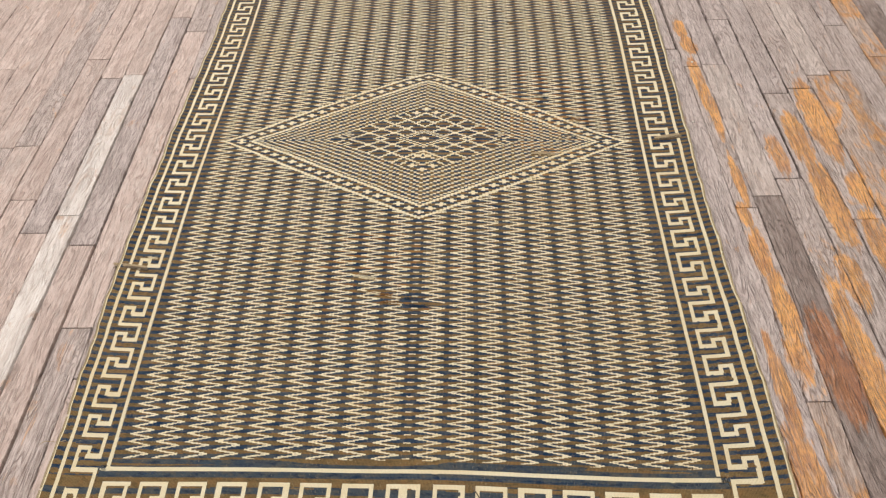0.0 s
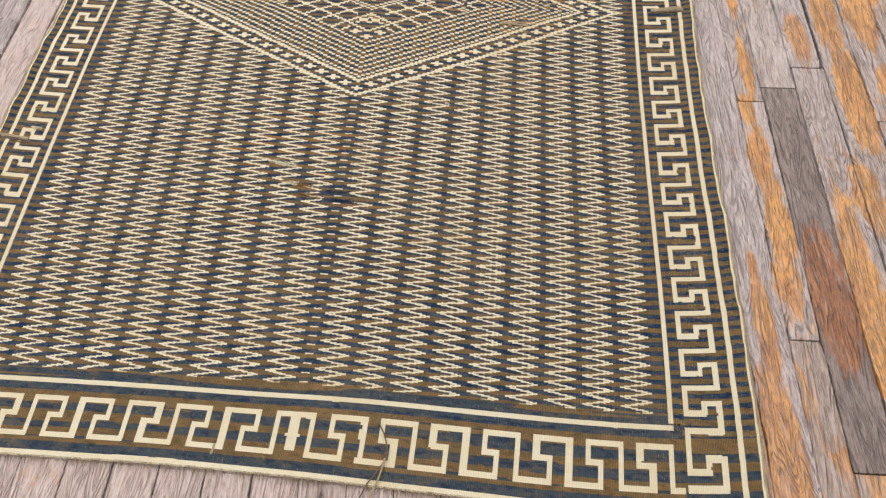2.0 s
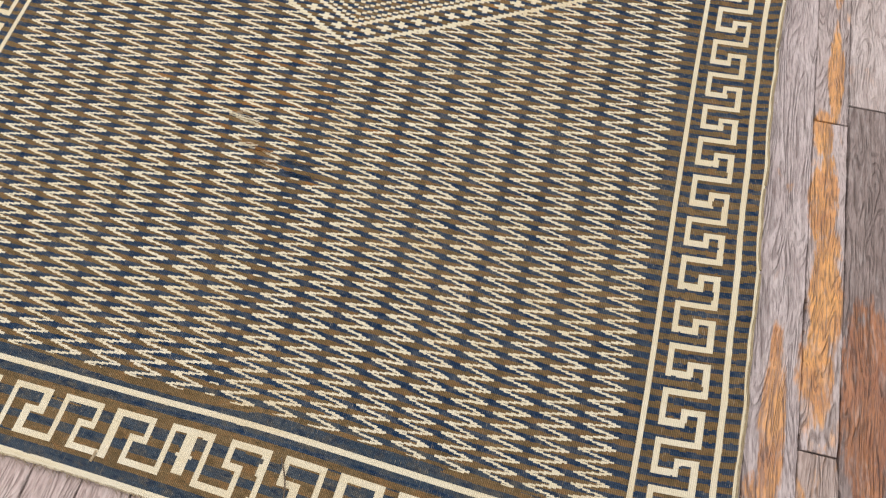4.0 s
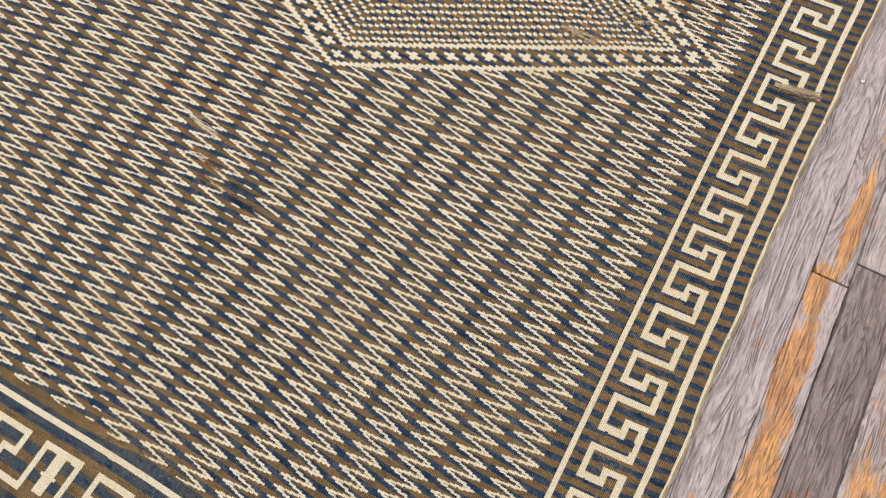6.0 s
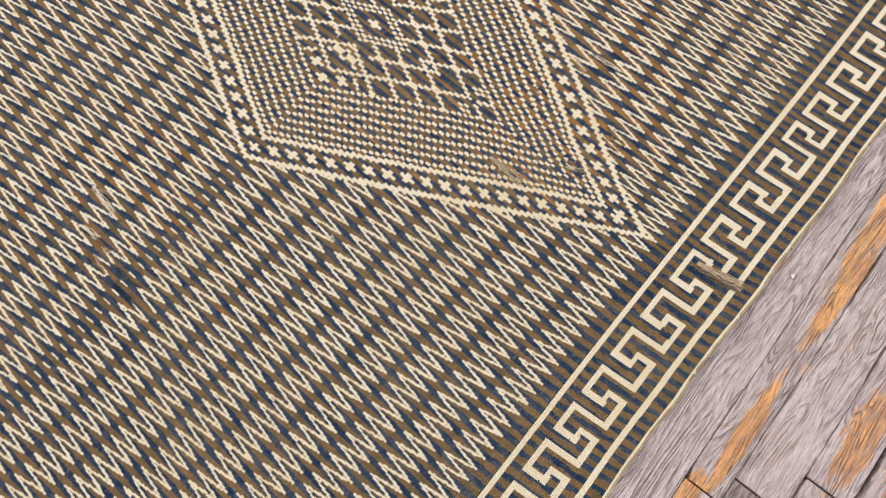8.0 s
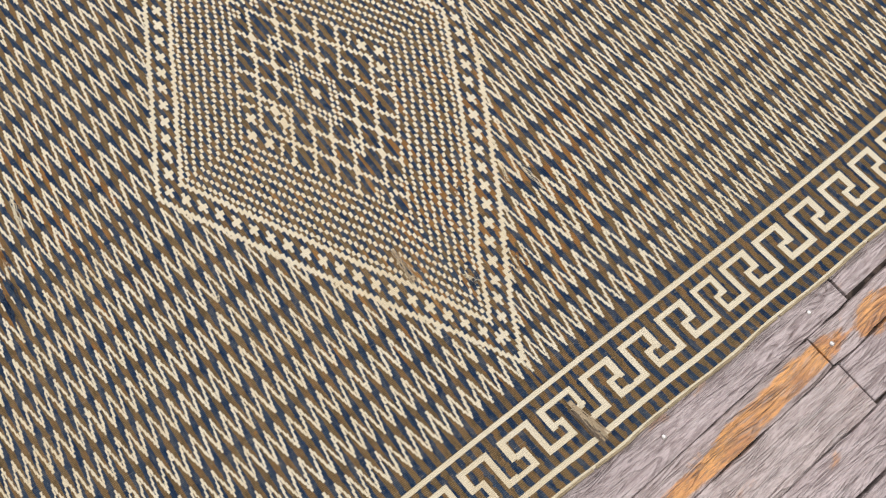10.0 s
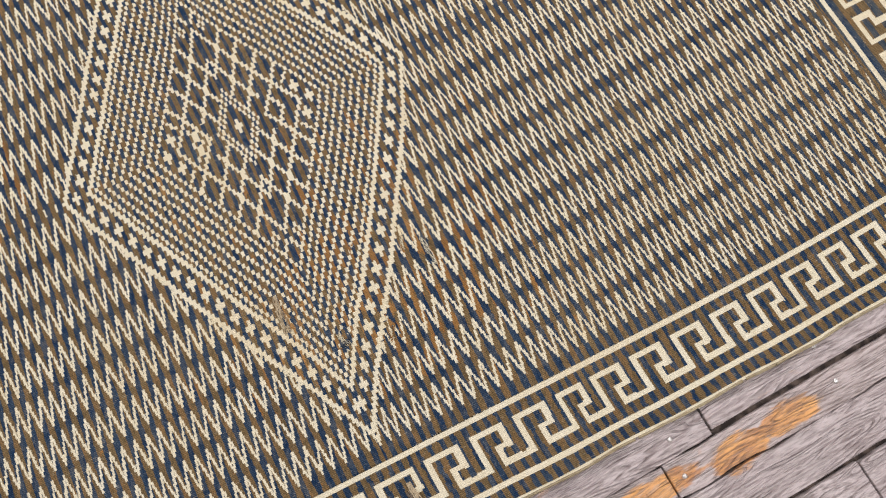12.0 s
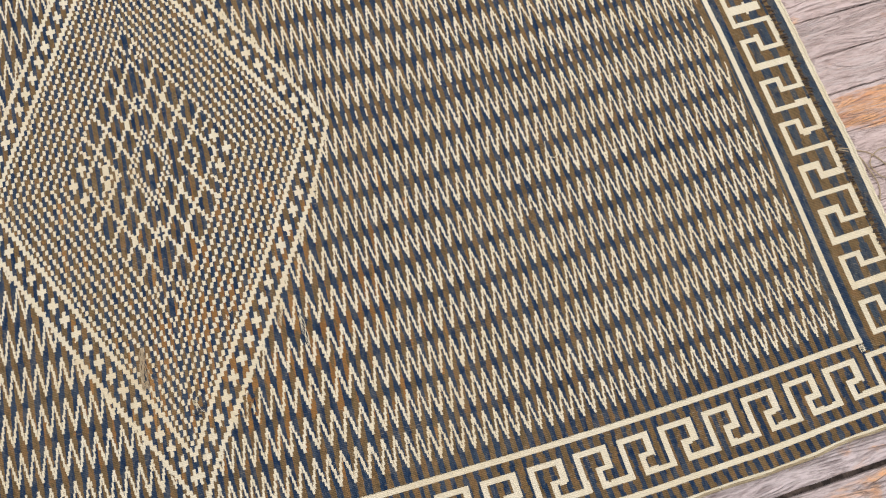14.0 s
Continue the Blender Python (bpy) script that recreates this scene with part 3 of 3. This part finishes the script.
def end_border(sign):
    lim = HALF_U + S_IN - 0.004
    us = np.arange(-155, 156) * (lim / 155)
    seam, hem = (1.114, 1.131) if sign < 0 else (1.1135, 1.1275)
    vs = np.sort(sign * np.unique(np.concatenate([[0.994, 0.997, 1.006, 1.020, 1.030, 1.106, seam, hem, END[sign]], np.linspace(1.030, 1.106, 33), np.linspace(0.994, 1.03, 12), np.linspace(1.106, END[sign], 12)])))
    cu, cv = centres(us, vs)
    w = np.abs(cv)
    pb, w0 = 0.0812, 0.0335
    h = 1 - (w - 1.030) / 0.076                 # 0 outer, 1 inner
    pb = np.where(cu > 0, pb + 0.0004 * sign * -1, pb)
    r = (np.abs(cu) - w0 + BAR) / pb
    r = r + 0.004 * uneven(cu, cv, 0.012, 0.012, 83 + sign)
    h = h + 0.006 * uneven(cu, cv, 0.012, 0.012, 87 + sign)
    rr = np.maximum(r, 0)
    motif = key(rr, h, pb, 0.076) & (r > 0)
    stem = (r <= 0) & ((h > 0.86) | ((np.abs(cu) < 0.0062) & (h > 0.12)) | ((np.abs(cu) < 0.011) & (np.abs(h - 0.47) < 0.035)))
    w = w + 0.0010 * uneven(cu, cv, 0.03, 0.012, 91 + sign)
    stripe = np.where(np.sin((w - 1.030) / 0.076 * 2 * np.pi * 2.5 + 0.6) + 1.0 * uneven(cu, cv, 0.10, 0.004, 31) > -0.1, 1, 4)
    kind = np.where(w < 1.006, np.where(w < 0.997, 4, 2), np.where(w < 1.020, np.where(uneven(cu, cv, 0.2, 0.005, 62) > -0.25, 4, 0), np.where(w < 1.030, 1, np.where(w < 1.106, stripe, np.where(w < seam, 1, np.where(w < hem, 4, 2))))))
    inside = (w > 1.030) & (w < 1.106)
    kind = np.where(inside & (motif | stem), 2, kind)
    sheet("end_border", us, vs, kind, rug, label="end border of cream key pattern between plain bands")


end_border(-1), end_border(1)

# ---- the floor boards ----
right = [0.808, 0.8635, 0.940, 1.011, 1.089, 1.168, 1.243, 1.312] + [1.312 + 0.0745 * i for i in range(1, 31)]
left = [-0.749, -0.821, -0.893, -0.961, -1.034, -1.108] + [-1.108 - 0.072 * i for i in range(1, 32)]
middle = [0.075 + 0.0733 * i for i in range(10)] + [0.075 - 0.0749 * i for i in range(1, 11)]
seams = sorted(left + middle + right)
JOINTS = {-1: (0.465, -1.25), 0: (0.374, -0.236, -0.79), 1: (0.386, -0.19, -1.01), 2: (0.642, -0.122), 3: (0.246,), 4: (-0.262,), 5: (0.342,), 6: (0.368,), 7: (0.62,), 8: (0.446,),
          -22: (-0.688, 0.52), -23: (-0.44, 0.6), -24: (0.27,), -25: (-0.406, 0.25), -12: (1.267,)}
G, A, S, D, P = WOOD_GREY, WOOD_ORANGE, WOOD_STREAK, WOOD_DARK, WOOD_PALE
LOOK = {-1: (A, G, G), 0: (A, S, S, S), 1: (A, D, P, G), 2: (S, G, G), 3: (S, G), 4: (S, S), 5: (A, P), 6: (A, S), 7: (S, G), 8: (A, A),
        -22: (S, WOOD_PINK, S), -23: (WOOD_PINK, G, WOOD_PINK), -24: (WOOD_WHITE, WOOD_PINK), -25: (WOOD_PINK, G, WOOD_PINK)}
TRIM = {(-1, 2): 0.008, (1, 3): 0.005, (-24, 1): 0.004, (2, 1): 0.003, (-23, 0): 0.006, (-23, 1): 0.005, (-24, 0): 0.005, (-25, 1): 0.005}     # boards shrunk away from the next one
rng = random.Random(7)
zero = seams.index(right[0])


def board(x0, x1, y0, y1, material, near):
    """One board with eased, chipped edges, its length along y; the mesh lies round its own middle."""
    w, l = (x1 - x0) / 2, (y1 - y0) / 2
    n = max(6, int(2 * l / 0.022)) if near else 2
    chip = {-1: [0.0] * (n + 1), 1: [0.0] * (n + 1)}
    for side in (-1, 1):
        row = chip[side]
        for i in range(n + 1):
            row[i] = 0.0004 + 0.0012 * rng.random() ** 3
        if near:
            for _ in range(rng.choice((0, 0, 1, 1, 2))):
                at, deep = rng.randint(0, n), rng.uniform(0.0015, 0.0045)
                for i in range(max(0, at - rng.randint(0, 2)), min(n, at + rng.randint(0, 3)) + 1):
                    row[i] = deep * rng.uniform(0.6, 1.0)
            for i in (0, n):
                if rng.random() < 0.3:
                    row[i] = rng.uniform(0.002, 0.006)
    e = 0.0009
    verts, faces = [], []
    for i in range(n + 1):
        y = -l + 0.0006 + (2 * l - 0.0012) * i / n
        ye = y + (e if i == 0 else -e if i == n else 0)
        a, b = -w + chip[-1][i], w - chip[1][i]
        verts += [(a, y, -0.012), (a, y, -e), (a + e, ye, 0), (b - e, ye, 0), (b, y, -e), (b, y, -0.012)]
    for i in range(n):
        p = 6 * i
        faces += [(p + k, p + k + 1, p + k + 7, p + k + 6) for k in range(5)]
    faces = [f[::-1] for f in faces]
    m = 6 * n
    faces += [(0, 1, 4, 5)[::-1], (1, 2, 3, 4)[::-1], (m, m + 1, m + 4, m + 5), (m + 1, m + 2, m + 3, m + 4)]
    faces = [f[::-1] for f in faces]
    me = bpy.data.meshes.new("plank")
    me.from_pydata(verts, [], faces)
    me.materials.append(material)
    ob = new("plank", me)
    ob.parent = floor
    ym = (y0 + y1) / 2
    ob.matrix_world = pose((x0 + x1) / 2 + LEAN * ym, ym, rng.uniform(-0.0008, 0.0006), 0, 0, math.degrees(-LEAN))
    return ob


beyond = []                                     # boards further off: column and cuts
x0, x1, y0, y1, hh = ROOM
for c in range(len(seams) - 1):
    rel = c - zero
    known = sorted(JOINTS.get(rel, ()))
    cuts = sorted(known)
    y = (cuts[-1] if cuts else rng.uniform(-0.4, 0.3))
    if not cuts:
        cuts = [y]
    while cuts[-1] < 1.7:
        cuts.append(cuts[-1] + rng.uniform(0.45, 1.1))
    while cuts[0] > -1.9:
        cuts.insert(0, cuts[0] - rng.uniform(0.45, 1.1))
    xa, xb = seams[c], seams[c + 1]
    shift = LEAN * (xa + xb) / 2
    if abs(xa) > 1.72:
        beyond.append((xa, xb, [y0 + 0.01] + [t for t in (y0 + 0.9 * i + rng.uniform(0, 0.5) for i in range(1, 9)) if t < y1 - 0.3] + [y1 - 0.01]))
        continue
    beyond.append((xa, xb, [y0 + 0.01, (y0 + cuts[0]) / 2 + rng.uniform(-0.3, 0.3), cuts[0] + shift]))
    beyond.append((xa, xb, [cuts[-1] + shift, (y1 + cuts[-1]) / 2 + rng.uniform(-0.3, 0.3), y1 - 0.01]))
    for ya, yb in zip(cuts, cuts[1:]):
        pick = rng.random()
        right_side = seams[c] > 0
        seg = sum(1 for j in known if j <= ya + 1e-6)
        if rel in LOOK:
            m = LOOK[rel][min(seg, len(LOOK[rel]) - 1)]
        elif abs(seams[c]) < 0.7:
            m = WOOD_PINK
        elif right_side:
            m = WOOD_ORANGE if pick < 0.35 else WOOD_STREAK if pick < 0.6 else WOOD_GREY if pick < 0.9 else WOOD_DARK
        else:
            m = WOOD_PINK if pick < 0.65 else WOOD_GREY if pick < 0.85 else WOOD_STREAK
        trim = TRIM.get((rel, seg), 0.0)
        board(seams[c], seams[c + 1] - trim, ya, yb, m, abs(seams[c]) > 0.66 and abs(seams[c]) < 1.35)

verts, faces, looks = [], [], []
for xa, xb, cuts in beyond:
    if xa < x0 or xb > x1:
        continue
    for ya, yb in zip(cuts, cuts[1:]):
        p, a, b = len(verts), xa + 0.0006, xb - 0.0006
        ya, yb = ya + 0.0006, yb - 0.0006
        verts += [(a, ya, -0.012), (b, ya, -0.012), (b, yb, -0.012), (a, yb, -0.012), (a, ya, 0), (b, ya, 0), (b, yb, 0), (a, yb, 0)]
        faces += [(p, p + 1, p + 5, p + 4), (p + 1, p + 2, p + 6, p + 5), (p + 2, p + 3, p + 7, p + 6), (p + 3, p, p + 4, p + 7), (p + 4, p + 5, p + 6, p + 7)]
        looks += [int(rng.random() < (0.5 if xa > -0.7 else 0.25))] * 5
me = bpy.data.meshes.new("far_planks")
me.from_pydata(verts, [], faces)
for m in WOOD_FAR:
    me.materials.append(m)
me.polygons.foreach_set("material_index", np.array(looks, dtype=np.int32))
ob = new("far_planks", me)
ob.parent = floor
tagged(ob, "more worn grey and orange boards towards the walls", kind="stuff")


# ---- loose threads, worn edges and stitching of the rug ----
def tube(bm, pts, r, sides=5, taper=0.0):
    """A round thread along pts, added to bm."""
    pts = [Vector(p) for p in pts]
    rings = []
    for i, p in enumerate(pts):
        way = (pts[min(i + 1, len(pts) - 1)] - pts[max(i - 1, 0)]).normalized()
        a = way.orthogonal().normalized()
        b = way.cross(a)
        rr = r * (1 - taper * i / max(1, len(pts) - 1))
        rings.append([bm.verts.new(p + rr * (a * math.cos(t) + b * math.sin(t))) for t in (2 * math.pi * k / sides for k in range(sides))])
    for ra, rb in zip(rings, rings[1:]):
        for k in range(sides):
            bm.faces.new((ra[k], ra[(k + 1) % sides], rb[(k + 1) % sides], rb[k]))
    bm.faces.new(rings[0][::-1]), bm.faces.new(rings[-1])


def on_rug(u, v, up=0.0):
    x, y, z = lay(np.float64(u), np.float64(v))
    return Vector((float(x), float(y), float(z) + up))


rs = random.Random(21)


def selvedge(sign):
    """The corded side of the rug, broken where the overcasting has worn off."""
    v = -EDGE_V + 0.004
    while v < END[1] - 0.02:
        run = rs.uniform(0.05, 0.22)
        end = min(v + run, END[1] - 0.006)
        n = max(3, int((end - v) / 0.012))
        bm = bmesh.new()
        tube(bm, [on_rug(sign * (EDGE_U + 0.0008 + 0.0007 * math.sin(t * 60)), t, -0.0012) for t in (v + (end - v) * i / n for i in range(n + 1))], 0.0026, 6)
        part("edge_cord", bm, EDGE, rug)
        v = end + rs.choice((0.001, 0.001, 0.002, 0.006))


selvedge(-1), selvedge(1)
for sign in (-1, 1):
    bm = bmesh.new()
    tube(bm, [on_rug(-EDGE_U + 2 * EDGE_U * i / 130, sign * (END[sign] + 0.0006 * math.sin(i * 1.9)), -0.0015) for i in range(131)], 0.0032, 6)
    part("end_roll", bm, CREAM, rug, "rolled cream hem of the rug")

# short frayed ends along the bottom and the sides
bm = bmesh.new()
for i in range(430):
    u = rs.gauss(0.05, 0.33)
    if abs(u) > 0.72:
        continue
    p = on_rug(u, -EDGE_V, 0.001)
    l, a = rs.uniform(0.004, 0.014), rs.uniform(-0.9, 0.9)
    tip = p + Vector((math.sin(a) * l, -math.cos(a) * l, 0))
    tube(bm, [p, (p + tip) / 2 + Vector((rs.uniform(-0.002, 0.002), 0, 0.001)), Vector((tip.x, tip.y, 0.0012))], 0.00045, 3, 0.4)
part("fringe", bm, TUFT, rug, "short frayed cream warp ends")["kind"] = "stuff"
bm = bmesh.new()
for i in range(110):
    sign = 1 if i % 4 else -1
    p = on_rug(sign * EDGE_U, rs.uniform(-1.1, 1.1), 0.0015)
    l, a = rs.uniform(0.003, 0.012), rs.uniform(-1.1, 1.1)
    tip = Vector((p.x + sign * math.cos(a) * l, p.y + math.sin(a) * l, 0.002))
    tube(bm, [p, (p + tip) / 2 + Vector((0, 0, 0.001)), tip], 0.0004, 3, 0.4)
part("frayed_ends", bm, TUFT, rug, "tiny loose fibres along the edge")["kind"] = "stuff"


def tuft(x0, y0, x1, y1, count, spread, material, label, fine=1.0):
    """A bundle of pulled warp threads lying from one point to the other, fanning out."""
    bm = bmesh.new()
    for i in range(count):
        a, b = rs.uniform(-1, 1), rs.uniform(-1, 1)
        pts = []
        for k in range(9):
            t = k / 8
            w = spread * (0.35 + 0.65 * t)
            pts.append((x0 + (x1 - x0) * t + 0.002 * math.sin(t * 9 + i), y0 + (y1 - y0) * t + w * (a * (1 - t) + b * t) + 0.0022 * math.sin(t * 7 + 2 * i), 0.0062 + fine * 0.0032 * math.sin(math.pi * t) * rs.uniform(0.3, 1)))
        tube(bm, pts, fine * rs.uniform(0.0006, 0.0011), 4, 0.3)
    part("thread_tuft", bm, material, rug, label)


tuft(0.650, 0.022, 0.738, 0.040, 15, 0.010, TUFT, "tangle of grey-cream pulled warp threads")
tuft(0.662, 0.016, 0.742, 0.032, 12, 0.007, TUFT_DARK, "dark pulled warp threads")
tuft(-0.090, -0.562, -0.058, -0.561, 8, 0.005, CREAM, "frayed cream weft of a worn spot", 0.6)
tuft(-0.062, -0.563, -0.030, -0.565, 9, 0.004, RUST, "frayed rust-coloured weft of a worn spot", 0.5)
tuft(-0.054, -0.585, -0.012, -0.583, 7, 0.003, RUST, "frayed rust-coloured weft of a worn spot", 0.5)
tuft(0.000, -0.572, 0.048, -0.571, 7, 0.003, BLUE, "loose blue weft of a worn spot", 0.5)
tuft(0.006, -0.590, 0.050, -0.591, 8, 0.004, BLUE, "loose blue weft of a worn spot", 0.5)
tuft(-0.130, -0.509, -0.072, -0.515, 9, 0.006, CREAM, "small pulled cream threads", 0.6)
tuft(-0.128, -0.514, -0.100, -0.500, 4, 0.004, TUFT, "small pulled grey threads", 0.5)
tuft(0.205, -0.318, 0.216, -0.323, 4, 0.004, CREAM, "small pulled white threads", 0.5)
tuft(-0.634, -0.515, -0.718, -0.508, 13, 0.007, TUFT_DARK, "twisted dark tuft of warp threads")
tuft(-0.640, -0.508, -0.722, -0.500, 8, 0.007, TUFT, "grey tuft of warp threads")
tuft(0.304, -0.056, 0.368, -0.058, 9, 0.006, TUFT, "pulled grey-cream threads", 0.8)
tuft(0.313, 0.194, 0.364, 0.201, 6, 0.005, CREAM, "small pulled white threads", 0.6)
tuft(0.296, 0.166, 0.320, 0.159, 5, 0.004, CREAM, "small pulled white threads", 0.6)
tuft(0.402, 0.012, 0.424, 0.024, 7, 0.006, CREAM, "small pulled white threads", 0.5)
tuft(0.412, 0.028, 0.424, 0.012, 6, 0.006, BLUE, "small pulled blue threads", 0.6)
tuft(0.422, 0.100, 0.446, 0.086, 7, 0.006, RUST, "frayed rust-coloured weft of a worn spot", 0.5)
tuft(-0.645, -0.477, -0.620, -0.480, 5, 0.004, CREAM, "small pulled white threads", 0.7)


def thread(pts, r, material, label, name="loose_thread"):
    fine = []
    pts = [Vector(p) for p in pts]
    for i in range(len(pts) - 1):
        p0, p1, p2, p3 = pts[max(i - 1, 0)], pts[i], pts[i + 1], pts[min(i + 2, len(pts) - 1)]
        for k in range(6):
            t = k / 6
            fine.append(0.5 * (2 * p1 + (p2 - p0) * t + (2 * p0 - 5 * p1 + 4 * p2 - p3) * t * t + (3 * p1 - p0 - 3 * p2 + p3) * t ** 3))
    fine.append(pts[-1])
    bm = bmesh.new()
    tube(bm, fine, r, 5)
    part(name, bm, material, rug, label)


thread([(0.176, -1.015, 0.008), (0.192, -1.040, 0.010), (0.200, -1.066, 0.009), (0.197, -1.080, 0.010), (0.187, -1.100, 0.010), (0.176, -1.118, 0.010), (0.163, -1.150, 0.004), (0.150, -1.166, 0.002)], 0.0012, TUFT_DARK, "grey loose thread hanging over the end")
thread([(0.198, -1.075, 0.010), (0.192, -1.110, 0.011), (0.178, -1.150, 0.005), (0.182, -1.172, 0.002)], 0.0015, TUFT, "pale loose thread hanging over the end")
thread([(0.212, -1.150, 0.004), (0.225, -1.166, 0.002), (0.245, -1.160, 0.002), (0.262, -1.148, 0.004)], 0.0009, TUFT, "pale curled thread end")
thread([(0.250, 1.128, 0.0085), (0.255, 1.146, 0.0075), (0.260, 1.162, 0.003), (0.268, 1.178, 0.003), (0.283, 1.192, 0.002), (0.302, 1.200, 0.002), (0.318, 1.190, 0.003), (0.306, 1.176, 0.004), (0.288, 1.172, 0.004), (0.272, 1.186, 0.004), (0.266, 1.214, 0.002), (0.284, 1.236, 0.002)], 0.0011, TUFT, "cream thread curled on the floor at the end")
thread([(0.252, 1.126, 0.0085), (0.262, 1.148, 0.0065), (0.274, 1.161, 0.003), (0.292, 1.166, 0.003), (0.325, 1.172, 0.002), (0.350, 1.164, 0.002), (0.365, 1.150, 0.003)], 0.0011, TUFT, "cream thread along the rug end")
thread([(0.118, 0.652, 0.0085), (0.142, 0.650, 0.010), (0.150, 0.660, 0.009), (0.146, 0.668, 0.008)], 0.0006, CREAM, "short white thread end")
thread([(-0.700, -0.975, 0.008), (-0.690, -0.968, 0.010), (-0.664, -0.968, 0.009), (-0.650, -0.962, 0.008)], 0.0007, TUFT, "pale thread across the border")

# dark overcast stitches along the far end
for i in range(145):
    u = -0.12 + 0.0050 * i + rs.uniform(-0.002, 0.002)
    if u > 0.66 or rs.random() < 0.12:
        continue
    bm = bmesh.new()
    a, b = on_rug(u, 1.1065 + rs.uniform(-0.003, 0.002), 0.0008), on_rug(u + rs.uniform(-0.003, 0.005), 1.1145 + rs.uniform(-0.004, 0.004), 0.0008)
    tube(bm, [a, (a + b) / 2 + Vector((0, 0, 0.0016)), b], rs.uniform(0.0012, 0.0019), 5)
    part("stitch", bm, STITCH, rug)

# small hole and dark ticks in the border
for u, v, l in ((-0.118, -1.098, 0.018),):
    bm = bmesh.new()
    tube(bm, [on_rug(u, v, 0.0006), on_rug(u - 0.001, v - l, 0.0006)], 0.0020, 5)
    part("mend", bm, TUFT, rug, "pale mend across the border")

# ---- nails in the boards ----
def nail(x, y, r):
    bm = bmesh.new()
    prof = ((0.0, 0.0022), (0.45, 0.0020), (0.8, 0.0014), (1.0, 0.0003), (1.0, -0.004))
    loops = []
    for f, z in prof[1:]:
        loops.append([bm.verts.new((r * f * math.cos(t), r * f * math.sin(t), z)) for t in (2 * math.pi * k / 12 for k in range(12))])
    top = bm.verts.new((0, 0, prof[0][1]))
    for k in range(12):
        bm.faces.new((top, loops[0][k], loops[0][(k + 1) % 12]))
        for la, lb in zip(loops, loops[1:]):
            bm.faces.new((la[k], lb[k], lb[(k + 1) % 12], la[(k + 1) % 12]))
    ob = new("nail", mesh_of(bm, "nail", STEEL))
    ob.location = (x, y, 0.0004)
    return tagged(ob, "round steel nail head in a floor board", "nail", "floor nails")


for nx, ny in ((0.769, 0.104), (0.757, 0.403), (0.812, 0.397), (0.728, 0.675), (0.788, 0.676), (0.785, 0.956)):
    nail(nx, ny, 0.0042)
